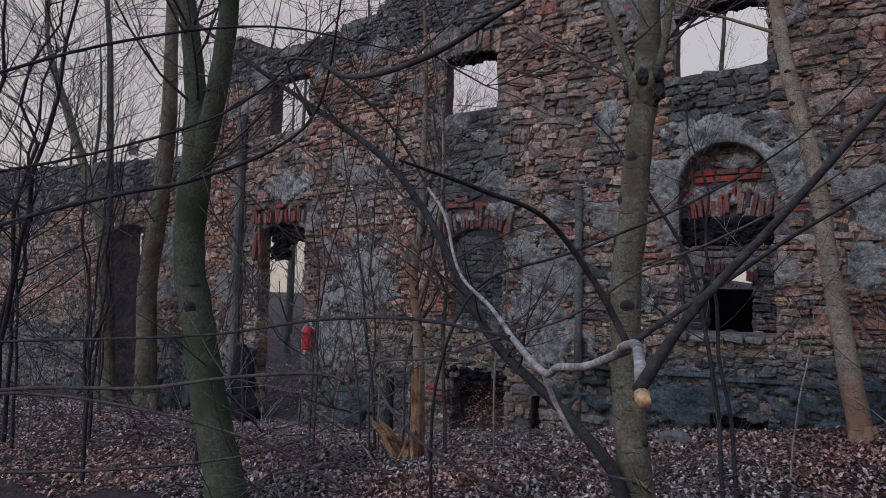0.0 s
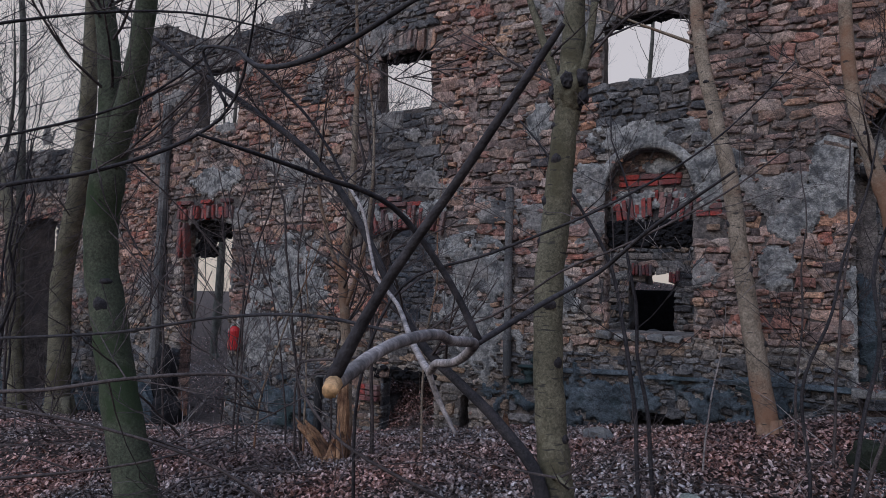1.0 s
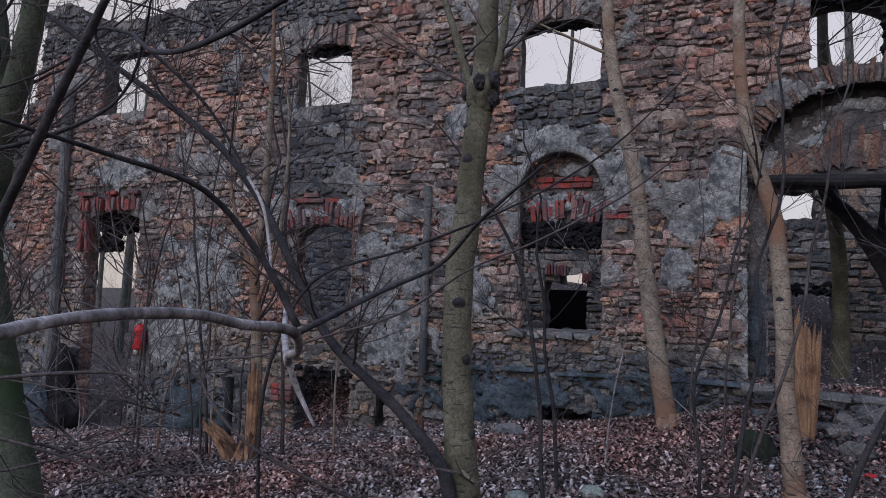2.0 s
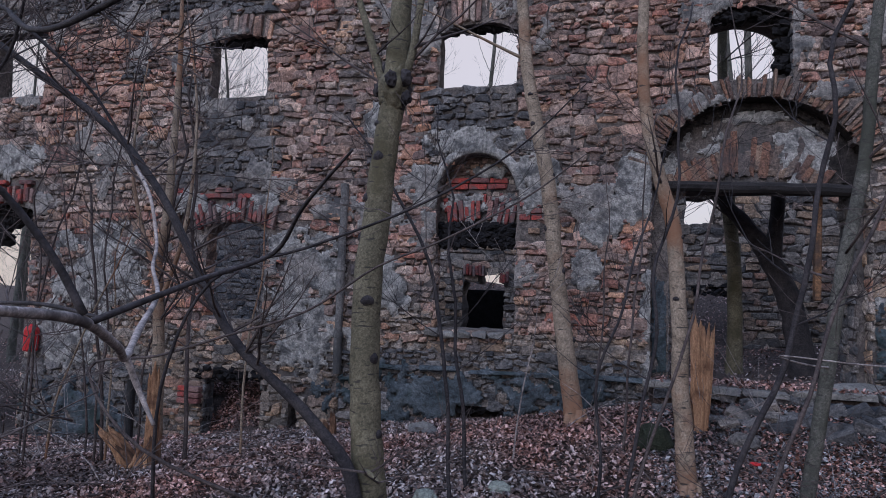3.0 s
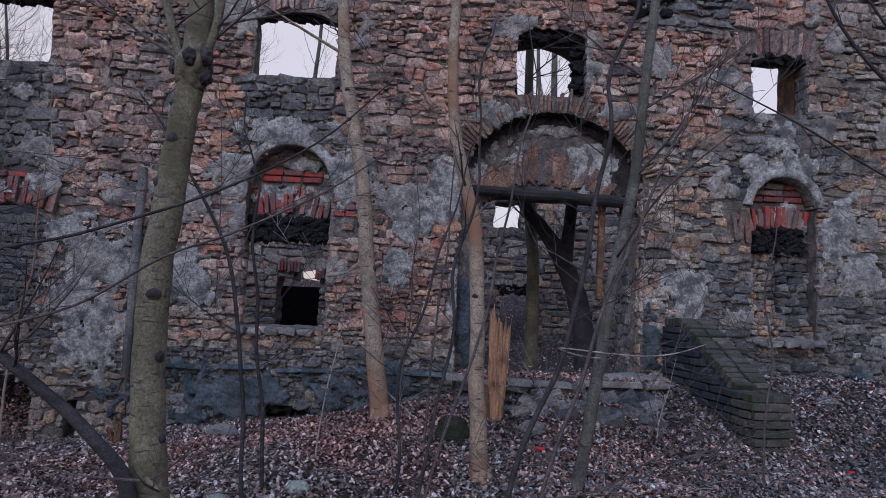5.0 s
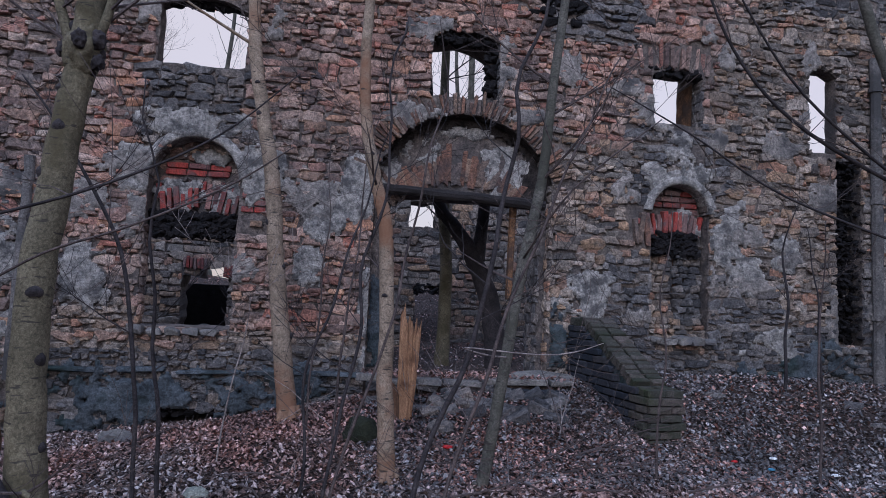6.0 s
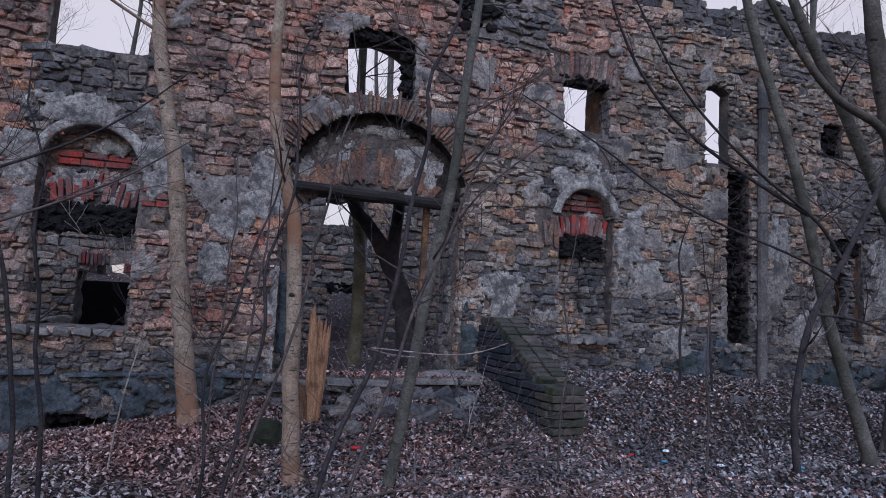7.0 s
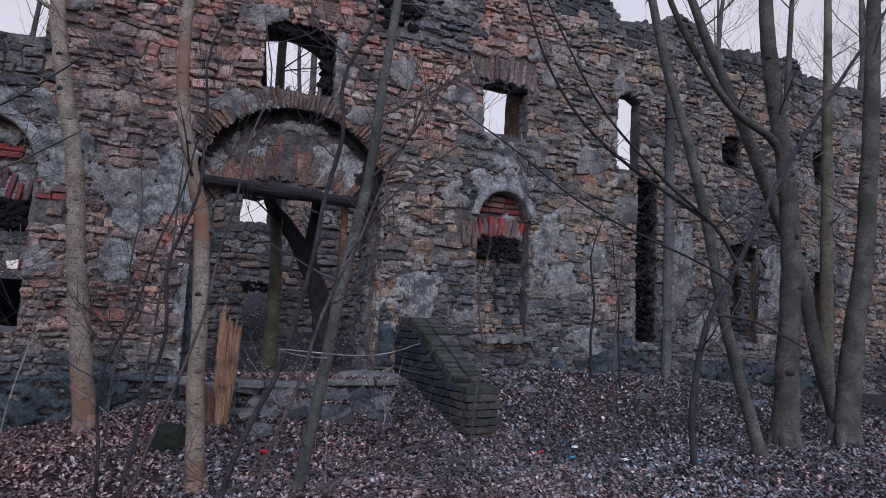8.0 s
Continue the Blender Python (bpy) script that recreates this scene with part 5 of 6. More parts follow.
# ---- the two trees that grow inside the shell ----
tree("tree", up([(2.5, 2.0, 0.35, 0.13), (2.5, 2.0, 0.7, 0.105), (2.5, 2.0, 1.87, 0.09), (2.42, 2.0, 2.88, 0.085), (2.35, 2.0, 4.5, 0.07)], 8), BARK_OLIVE, "tree with pale bark growing inside the roofless shell", 16, twigs=10, twig_from=0.5, twig_len=1.4)
tree("tree", [(3.25, 1.5, 0.35, 0.2), (3.19, 1.5, 0.75, 0.165), (3.03, 1.5, 1.55, 0.14), (2.78, 1.5, 2.1, 0.125), (2.5, 1.5, 2.5, 0.095), (2.25, 1.5, 2.9, 0.085), (2.05, 1.55, 4.4, 0.07), (1.9, 1.6, 7.0, 0.04)], BARK_DARK,
     "dark forked tree growing inside the portal", 17, limbs=[[(2.86, 1.5, 2.0, 0.11), (2.9, 1.5, 2.4, 0.09), (2.94, 1.5, 2.9, 0.085), (2.98, 1.5, 4.2, 0.07), (3.1, 1.5, 6.5, 0.035)]], twigs=10, twig_from=0.5, twig_len=1.5)

# ---- portal: beam, threshold, steps, brick cheek wall ----


def build_portal():
    rng = random.Random(4)
    b = Bag()
    pts = [(1.36 + k * 0.155, 0.06 + rng.uniform(-0.008, 0.008), 2.71 - 0.006 * k + rng.uniform(-0.006, 0.006)) for k in range(14)]
    b.tube(pts, [0.062 * rng.uniform(0.92, 1.06) for _ in pts], 9, 0.05, rng)
    tagged(piece("charred_beam", b.v, b.f, CHAR), "charred round timber beam lying across the portal", "beam")
    b = Bag()
    b.block((3.02, 0.24, 2.08), (0.07, 0.09, 1.2), Euler((0, 0.02, 0)).to_matrix(), 0.006, rng)
    post = piece("timber_post", b.v, b.f, OCHRE)
    tagged(post, "yellowish broken timber post hanging from the portal beam", "post")
    land = thing("landing", (2.4, -0.35, 0.4), "stone landing before the portal with pale worn slabs", "landing", kind="structure")
    b = Bag()
    b.block((2.45, -0.25, 0.36), (2.3, 0.6, 0.34), None, 0.01, rng, 0.02)
    piece("landing_core", b.v, b.f, EARTH, land)
    front = []
    for z in (0.27, 0.37, 0.48):
        x = 1.3
        while x < 2.85:
            w = rng.uniform(0.1, 0.3)
            front.append((x + w / 2, z + rng.uniform(-0.02, 0.02), w, rng.uniform(0.07, 0.12), rng.uniform(0.03, 0.07), rng.uniform(-6, 6)))
            x += w
    put_stones(front, -0.55, "front_stone", land, GREY_STONE, rng, lambda s: True)
    x = 1.2
    while x < 3.5:
        w = rng.uniform(0.25, 0.8)
        w = min(w, 3.6 - x)
        b = Bag()
        b.block((x + w / 2, -0.50 + rng.uniform(-0.03, 0.03), 0.57 + rng.uniform(-0.03, 0.016)), (w * rng.uniform(0.85, 1.0), rng.uniform(0.18, 0.26), rng.uniform(0.04, 0.06)), Euler((rng.uniform(-0.02, 0.02), rng.uniform(-0.025, 0.025), rng.uniform(-0.03, 0.03))).to_matrix(), 0.012, rng)
        piece("slab", b.v, b.f, SLAB, land)
        x += w
    places = []
    for r in range(3):
        x = 2.85 - (r % 2) * 0.12
        while x < 3.6:
            places.append(Matrix.LocRotScale((x + 0.12, -0.6 + rng.uniform(-0.01, 0.01), 0.32 + r * 0.077), Euler((0, radians(rng.uniform(-1, 1)), 0)), (0.228, 0.11, 0.066)))
            x += 0.24
    shared_pieces("brick", BRICKS, places, DARK_BRICK, land)
    step = thing("stone_step", (2.4, -1.0, 0.3), "half-buried stone step covered in leaves", "step", kind="structure")
    x = 1.7
    while x < 3.4:
        w = rng.uniform(0.35, 0.7)
        b = Bag()
        b.block((x + w / 2, -0.92 + rng.uniform(-0.05, 0.05), 0.32 + rng.uniform(-0.03, 0.02)), (w * rng.uniform(0.6, 0.97), 0.2, 0.12), Euler((0, rng.uniform(-0.03, 0.03), rng.uniform(-0.05, 0.05))).to_matrix(), 0.012, rng)
        piece("slab", b.v, b.f, GREY_STONE, step)
        x += w
    rubble = Bag()
    for _ in range(26):
        s = rng.uniform(0.06, 0.16)
        x, y = rng.uniform(1.9, 3.4), rng.uniform(-1.2, -0.65)
        rubble.block((x, y, ground_z(x, y) + s * 0.2), (s * 1.5, s, s * 0.7), Euler([rng.uniform(-0.5, 0.5) for _ in range(3)]).to_matrix(), s * 0.1, rng)
    tagged(piece("rubble_heap", rubble.v, rubble.f, GREY_STONE), "scattered small stones on the buried steps", "rubble", kind="stuff")


build_portal()


def build_cheek_wall():
    """Brick stair cheek: square to the facade, level at first, then sloping down to a mossy end pier."""
    rng = random.Random(14)
    wall = thing("cheek_wall", (3.95, -0.7, 0.3), "mossy brick stair cheek wall sloping down from the facade", "wall", kind="structure")
    x0, x1, end, course = 3.86, 4.24, -1.62, 0.077

    def top_at(y):
        return between(-y, [(0, 1.27), (0.35, 1.27), (1.35, 0.70), (1.72, 0.62)])

    b = Bag()
    ys = [-0.02, -0.42, -0.75, -1.1, -1.45, end + 0.03]
    v = []
    for y in ys:
        t = top_at(y) - 0.05
        v += [(x0 + 0.03, y, -0.3), (x1 - 0.03, y, -0.3), (x1 - 0.03, y, t), (x0 + 0.03, y, t)]
    f = [(k * 4 + a, k * 4 + (a + 1) % 4, k * 4 + 4 + (a + 1) % 4, k * 4 + 4 + a) for k in range(len(ys) - 1) for a in range(4)]
    f += [(3, 2, 1, 0), tuple(4 * (len(ys) - 1) + a for a in range(4))]
    piece("core", v, f, PLINTH, wall)
    dark, moss = [], []
    for side, x in ((-1, x0), (1, x1)):
        for r in range(18):
            z = -0.02 + (r + 0.5) * course
            y = -0.02 + (0.12 if r % 2 else 0)
            while y > end + 0.02:
                a, c = min(y, -0.01), max(y - 0.24, end)
                mid = (a + c) / 2
                if a - c > 0.06 and z + course / 2 < top_at(mid) - 0.03 and z > ground_z(x, mid) - 0.12:
                    m = Matrix.LocRotScale((x + rng.uniform(-0.008, 0.008), mid, z), Euler((0, 0, radians(rng.uniform(-1.5, 1.5)))), (0.07, a - c - 0.013, course * 0.84))
                    (moss if mid < -1.4 else dark).append(m)
                y -= 0.24
    for r in range(9):   # end face
        z = -0.02 + (r + 0.5) * course
        if z > 0.62:
            continue
        x = x0 - (0.12 if r % 2 else 0)
        while x < x1:
            a, c = max(x, x0 - 0.02), min(x + 0.24, x1 + 0.02)
            if c - a > 0.06:
                moss.append(Matrix.LocRotScale(((a + c) / 2, end + rng.uniform(-0.012, 0.012), z), Euler((0, radians(rng.uniform(-1.5, 1.5)), 0)), (c - a - 0.013, 0.10, course * 0.86)))
            x += 0.24
    cap = []
    n = 15
    for k in range(n):   # bricks on edge along the slope
        y = -0.36 - 1.02 * (k + 0.5) / n
        for col in range(2):
            cap.append(Matrix.LocRotScale((x0 + 0.095 + 0.19 * col, y, top_at(y) - 0.02 + rng.uniform(-0.008, 0.008)), Euler((math.atan2(0.57, 1.03), 0, radians(rng.uniform(-2, 2)))), (0.18 * rng.uniform(0.85, 1.03), 0.066, 0.1)))
    for k in range(5):
        y = -0.04 - 0.077 * k
        for col in range(2):
            cap.append(Matrix.LocRotScale((x0 + 0.095 + 0.19 * col, y, 1.25 + rng.uniform(-0.008, 0.008)), Euler((0, 0, radians(rng.uniform(-2, 2)))), (0.18, 0.066, 0.1)))
    for k in range(6):
        cap.append(Matrix.LocRotScale((x0 + 0.1 + 0.19 * (k % 2), -1.42 - 0.09 * (k // 2), 0.64 + rng.uniform(-0.02, 0.01)), Euler((0, 0, radians(rng.uniform(-6, 6)))), (0.185, 0.08, 0.07)))
    shared_pieces("brick", BRICKS, dark, DARK_BRICK, wall)
    shared_pieces("mossy_brick", BRICKS, moss, MOSS_BRICK, wall)
    shared_pieces("coping_brick", BRICKS, cap, MOSS_BRICK, wall)
    wall.matrix_basis = Matrix.Translation((3.88, -0.7, 0.3)) @ Matrix.Rotation(radians(7), 4, "Z")


build_cheek_wall()

# ---- pipes and strips on the facade ----


def wall_pipe(x, z0, z1, r, label, material):
    rng = random.Random(int(x * 10) + 500)
    b = Bag()
    n = 14
    b.tube([(x + rng.uniform(-0.006, 0.006), -0.04 - r * 0.5, z0 + (z1 - z0) * k / n) for k in range(n + 1)], [r * rng.uniform(0.9, 1.08) for _ in range(n + 1)], 10, 0.03, rng)
    for k in (0.2, 0.55, 0.9):
        z = z0 + (z1 - z0) * k
        b.tube([(x, -0.04 - r * 0.5, z - 0.03), (x, -0.04 - r * 0.5, z + 0.03)], [r * 1.2, r * 1.2], 10)
    tagged(piece("wall_strip", b.v, b.f, material), label, "pipe", kind="")


wall_pipe(-8.93, -0.9, 4.6, 0.09, "grey weathered downpipe fixed to the rubble wall", PIPE_METAL)
wall_pipe(-2.36, 0.4, 2.75, 0.05, "grey broken vertical strip of render on the wall", PIPE_METAL)
wall_pipe(7.82, 0.6, 4.9, 0.07, "grey vertical pipe on the facade", PIPE_METAL)

# ---- broken trunks ----


def torn_prong(base, lean, h, r, rng, twist=0.5, notch=0.3):
    """One snapped length of trunk: ridged fibres all round, and a jagged torn top with splinters of unequal height."""
    sides, rings = 22, 14
    ridge = [rng.uniform(-0.22, 0.22) for _ in range(sides)]
    tall = [1 - notch * (0.5 + 0.5 * noise.noise((math.cos(6.283 * k / sides) * 1.6 + h * 7, math.sin(6.283 * k / sides) * 1.6, r * 50))) - rng.uniform(0, 0.14) for k in range(sides)]
    b = Bag()
    for j in range(rings + 1):
        u = j / rings
        for k in range(sides):
            a = 6.283 * k / sides + twist * u
            w = u * tall[k]
            flare = 1 + 0.55 * math.exp(-w * h / 0.09)
            q = r * (1 - 0.18 * w) * flare * (1 + ridge[k] * (0.6 + 0.6 * u) + 0.10 * noise.noise((w * h * 9, k * 1.7, h))) * (1 if j < rings else 0.82)
            bend = w * w * 0.6 + w * 0.4
            b.v.append(Vector(base) + Vector((lean[0] * bend + math.cos(a) * q + 0.02 * math.sin(w * 5), lean[1] * bend + math.sin(a) * q, h * w - 0.06)))
    b.f = [(j * sides + k, j * sides + (k + 1) % sides, (j + 1) * sides + (k + 1) % sides, (j + 1) * sides + k) for j in range(rings) for k in range(sides)]
    b.v.append(Vector(base) + Vector((lean[0] * 0.6, lean[1] * 0.6, h * 0.55)))
    b.f += [(rings * sides + k, rings * sides + (k + 1) % sides, len(b.v) - 1) for k in range(sides)]
    return b


def torn_stump(name, at, prongs, label, seed, roots=True):
    """A snapped trunk: torn prongs of bright wood on a splintered foot."""
    rng = random.Random(seed)
    t = thing(name, at, label, "tree stump")
    for off, lean, h, r, m in prongs:
        b = torn_prong(Vector(at) + Vector((*off, 0)), lean, h, r, rng)
        piece("splintered_wood", b.v, b.f, m, t)
    if roots:
        for k in range(12):
            b = Bag()
            a = rng.uniform(-3.3, 0.2)
            d, up_by = Vector((math.cos(a), math.sin(a), 0)), rng.uniform(0.1, 0.24)
            b.tube([Vector(at) + d * 0.04 + Vector((0, 0, up_by)), Vector(at) + d * 0.13 + Vector((0, 0, up_by * 0.4)), Vector(at) + d * rng.uniform(0.18, 0.3) - Vector((0, 0, 0.03))], [0.02, 0.017, 0.004], 6, 0.3, rng)
            piece("splinter", b.v, b.f, TORN, t)
    return t


torn_stump("torn_stump", (-3.06, -2.5, g(-3.06, -2.5)), [((0.04, 0), (0.03, 0.02), 1.2, 0.06, TORN), ((-0.06, -0.05), (-0.34, -0.08), 0.5, 0.085, TORN), ((-0.02, -0.07), (-0.16, -0.1), 0.36, 0.05, TORN_DARK), ((0.07, -0.03), (0.08, 0.0), 0.45, 0.05, TORN_DARK)],
           "snapped tree with torn orange heartwood and split base", 3)
tree("tree", [(-3.02, -2.46, g(-3.02, -2.46), 0.07), (-3.0, -2.46, 0.1, 0.06), (-3.03, -2.46, 0.94, 0.05), (-3.1, -2.46, 1.6, 0.044), (-3.03, -2.46, 2.04, 0.038), (-3.0, -2.46, 3.46, 0.024), (-3.06, -2.46, 4.5, 0.01)], BARK_PALE,
     "pale crooked tree rising beside a torn stump", 21, limbs=[[(-3.1, -2.46, 1.5, 0.025), (-3.35, -2.4, 1.95, 0.02), (-3.5, -2.4, 2.6, 0.014), (-3.4, -2.4, 3.5, 0.006)], [(-3.06, -2.46, 1.2, 0.022), (-2.8, -2.5, 1.9, 0.018), (-2.75, -2.5, 2.9, 0.012), (-2.9, -2.5, 3.8, 0.005)]], twigs=14, twig_from=0.35, twig_len=0.9)
torn_stump("torn_stump", (1.63, -1.1, g(1.63, -1.1)), [((0, 0), (0.06, 0.0), 1.3, 0.07, TORN), ((-0.06, -0.03), (-0.06, -0.03), 0.55, 0.055, TORN_DARK), ((0.05, -0.02), (0.14, -0.02), 1.22, 0.042, TORN), ((0.02, -0.05), (-0.03, -0.02), 0.85, 0.045, TORN)], "snapped trunk with bright torn wood beside the landing", 6, roots=False)


torn_stump("torn_stump", (-2.08, -0.8, g(-2.08, -0.8)), [((0, 0), (0.06, 0.0), 0.42, 0.035, TORN_DARK), ((-0.03, 0.02), (-0.04, 0.0), 0.3, 0.03, TORN_DARK)], "short rotten brown stump sticking out of the leaves", 8, roots=False)


def lump(name, at, size, material, label, category, seed, group=""):
    rng = random.Random(seed)
    bm = bmesh.new()
    bmesh.ops.create_icosphere(bm, subdivisions=3, radius=1.0)
    for v in bm.verts:
        k = 1 + 0.22 * noise.noise(v.co * 1.7 + Vector((seed, 0, 0))) + 0.1 * noise.noise(v.co * 4.5 + Vector((0, seed, 0)))
        v.co = Vector((v.co.x * size[0] * k, v.co.y * size[1] * k, v.co.z * size[2] * k))
    me = bpy.data.meshes.new(name)
    bm.to_mesh(me)
    bm.free()
    me.materials.append(material)
    ob = new(name, me)
    ob.matrix_basis = Matrix.Translation(at)
    return tagged(ob, label, category, group)


lump("mortar_mound", (3.3, -0.2, 0.57), (0.42, 0.22, 0.1), SLAB, "pale mound of crumbled mortar on the landing", "rubble", 19)
lump("mossy_stump", (1.25, -1.55, g(1.25, -1.55) + 0.08), (0.15, 0.13, 0.16), MOSS, "low stump covered in dark moss in the leaf litter", "stump", 2)
lump("mossy_stone", (2.0, -1.35, g(2.05, -1.35) + 0.05), (0.13, 0.1, 0.07), GREY_STONE, "dark mossy stone lying by the steps", "stone", 5)
lump("boulder", (-1.05, -0.7, g(-1.05, -0.7) + 0.05), (0.16, 0.1, 0.09), SLAB, "pale field stone lying at the plinth", "stone", 7)
lump("burnt_rubble", (-8.5, -0.2, g(-8.5, -0.2) + 0.75), (0.26, 0.16, 0.62), SOOT_SHADE, "black charred heap of rubble leaning on the door jamb", "rubble", 9)
lump("burnt_rubble", (-8.28, -0.3, g(-8.28, -0.3) + 0.2), (0.3, 0.2, 0.34), SOOT_SHADE, "black charred lump of rubble at the door jamb", "rubble", 10)
lump("render_block", (-8.9, -0.42, g(-8.9, -0.42) + 0.28), (0.45, 0.2, 0.46), PLINTH, "grey block of fallen render leaning beside the doorway", "rubble", 13)

# black pipe stub before the plinth
b = Bag()
b.tube([(-4.95, -0.5, g(-4.95, -0.5)), (-4.95, -0.5, 0.2)], [0.055, 0.055], 14, cap=False)
b.tube([(-4.95, -0.5, 0.2), (-4.95, -0.5, -0.2)], [0.045, 0.045], 14, cap=False)
tagged(piece("pipe_stub", b.v, b.f, BLACK_METAL), "black iron pipe stub standing in the leaves", "pipe")
# red plastic canister hung on the door jamb
b = Bag()
b.tube([(-7.0, -0.12, 0.42), (-7.0, -0.12, 0.44), (-7.0, -0.12, 0.72), (-7.0, -0.12, 0.77), (-7.0, -0.12, 0.80)], [0.08, 0.095, 0.095, 0.07, 0.03], 16)
tagged(piece("red_canister", b.v, b.f, RED_PLASTIC), "red plastic canister hung on the door jamb", "canister")

# inner partition with ochre limewash behind the far door
b = Bag()
b.block((-14.3, 1.7, 0.9), (1.6, 0.25, 2.6), Euler((0, 0, 0.25)).to_matrix(), 0.02, frng, 0.05)
tagged(piece("wall_inner", b.v, b.f, OCHRE), "inner wall with flaking ochre limewash", "wall", kind="structure")

# ---- shrub at the camera's side: its branches reach into the view, one of them broken and peeled ----
near = thing("shrub", (-3.0, -6.7, g(-3.0, -6.7)), "bare dark shrub with one broken pale peeled branch", "shrub")
nrng = random.Random(31)


def shrub_limb(name, pts, material, label="", sides=9, twigs=0, length=0.5, spin=2):
    b = Bag()
    lp = smooth_path(pts, 5)
    b.tube([p[:3] for p in lp], [p[3] * nrng.uniform(0.93, 1.07) for p in lp], sides, 0.04, nrng)
    limb = piece(name, b.v, b.f, material, near, label, smooth=True)
    for _ in range(twigs):
        b = Bag()
        q = lp[nrng.randrange(len(lp) // 5, len(lp))]
        spread(b, nrng, q[:3], (nrng.gauss(0, 1), nrng.gauss(0.3, 0.6), nrng.gauss(0.3, 0.8)), length * nrng.uniform(0.5, 1.2), min(q[3] * 0.45, 0.004), spin, 5)
        piece("twig", b.v, b.f, TWIG, limb)
    return limb


shrub_limb("stem", [(-3.0, -6.7, g(-3.0, -6.7), 0.0238), (-2.95, -6.65, 0.5, 0.0204), (-2.85, -6.6, 1.1, 0.0184), (-2.75, -6.55, 1.7, 0.0150), (-2.7, -6.5, 2.6, 0.0082), (-2.6, -6.3, 3.4, 0.0041)], BARK_DARK, twigs=6, length=1.0)
shrub_limb("limb", [(-2.8, -6.58, 1.4, 0.0109), (-2.37, -6.34, 1.63, 0.0095), (-2.01, -6.05, 1.776, 0.0092), (-1.8, -5.84, 1.852, 0.0088), (-1.5, -5.63, 2.0, 0.0082), (-1.3, -5.55, 2.19, 0.0061), (-1.07, -5.67, 2.57, 0.0041), (-1.0, -5.7, 2.9, 0.0020)], BARK_DARK, twigs=9, length=0.8)
shrub_limb("limb", [(-2.9, -6.62, 0.8, 0.0082), (-1.88, -6.49, 1.018, 0.0068), (-1.42, -6.23, 1.043, 0.0065), (-1.11, -6.11, 1.095, 0.0061), (-0.9, -5.95, 1.112, 0.0054), (-0.79, -5.9, 1.096, 0.0041), (-0.755, -5.88, 1.045, 0.0027)], TWIG, twigs=8, length=0.5)
shrub_limb("limb", [(-2.86, -6.6, 1.1, 0.0061), (-2.08, -6.42, 1.172, 0.0051), (-1.57, -6.25, 1.204, 0.0048), (-0.98, -6.25, 1.252, 0.0042), (-0.52, -6.31, 1.312, 0.0037), (-0.1, -6.46, 1.338, 0.0034), (0.236, -6.644, 1.329, 0.0024)], BARK_DARK, twigs=5, length=0.4)
shrub_limb("limb", [(-2.9, -6.62, 0.9, 0.0068), (-2.0, -6.2, 0.95, 0.0061), (-1.3, -5.7, 0.75, 0.0054), (-0.9, -5.3, 0.35, 0.0041), (-0.6, -5.1, 0.1, 0.0027)], TWIG, twigs=6, length=0.5)
shrub_limb("limb", [(-2.92, -6.62, 0.6, 0.0068), (-2.1, -6.1, 0.62, 0.0061), (-1.5, -5.6, 0.7, 0.0048), (-1.1, -5.2, 0.95, 0.0027)], TWIG, twigs=7, length=0.6)
shrub_limb("limb", [(-2.72, -6.52, 2.2, 0.0075), (-2.2, -6.0, 2.5, 0.0068), (-1.7, -5.5, 2.65, 0.0054), (-1.2, -5.1, 2.55, 0.0034)], BARK_DARK, twigs=10, length=0.9)
shrub_limb("limb", [(-2.75, -6.55, 1.8, 0.0075), (-2.3, -6.0, 2.0, 0.0068), (-1.9, -5.5, 2.3, 0.0054), (-1.5, -5.2, 2.8, 0.0034)], BARK_DARK, twigs=10, length=0.9)
shrub_limb("limb", [(-2.65, -6.4, 2.9, 0.0061), (-2.1, -5.9, 3.0, 0.0054), (-1.6, -5.5, 3.2, 0.0034)], BARK_DARK, twigs=9, length=1.0)
shrub_limb("limb", [(-1.34, -5.56, 2.15, 0.0082), (-1.43, -5.62, 2.38, 0.0061), (-1.2, -5.66, 2.331, 0.0075), (-1.04, -5.75, 2.242, 0.0082), (-0.87, -5.84, 2.153, 0.0088), (-0.54, -6.05, 2.038, 0.0082), (-0.16, -6.3, 1.939, 0.0068), (0.04, -6.375, 1.948, 0.0054), (0.208, -6.426, 1.979, 0.0041), (0.4, -6.5, 2.1, 0.0020)], BARK_DARK, twigs=4, length=0.5)
shrub_limb("limb", [(-1.15, -5.66, 2.3, 0.0068), (-0.95, -5.55, 2.1, 0.0061), (-0.86, -5.48, 1.95, 0.0054), (-0.776, -5.455, 1.80, 0.0051), (-0.70, -5.5, 1.74, 0.0048)], BARK_DARK, twigs=4, length=0.6)
pale = shrub_limb("broken_branch", [(-0.776, -5.455, 1.80, 0.0062), (-0.644, -5.53, 1.68, 0.006), (-0.569, -5.574, 1.52, 0.0058), (-0.35, -5.85, 1.43, 0.0054), (-0.08, -6.157, 1.36, 0.005),
                                    (0.17, -6.5, 1.31, 0.0052), (0.312, -6.689, 1.288, 0.005), (0.364, -6.76, 1.305, 0.0048), (0.43, -6.84, 1.318, 0.0044), (0.511, -6.965, 1.347, 0.004), (0.542, -7.062, 1.357, 0.0032), (0.575, -7.14, 1.366, 0.0027), (0.602, -7.22, 1.367, 0.0023), (0.619, -7.272, 1.361, 0.0021)], BARK_WHITE, "pale peeled broken branch")


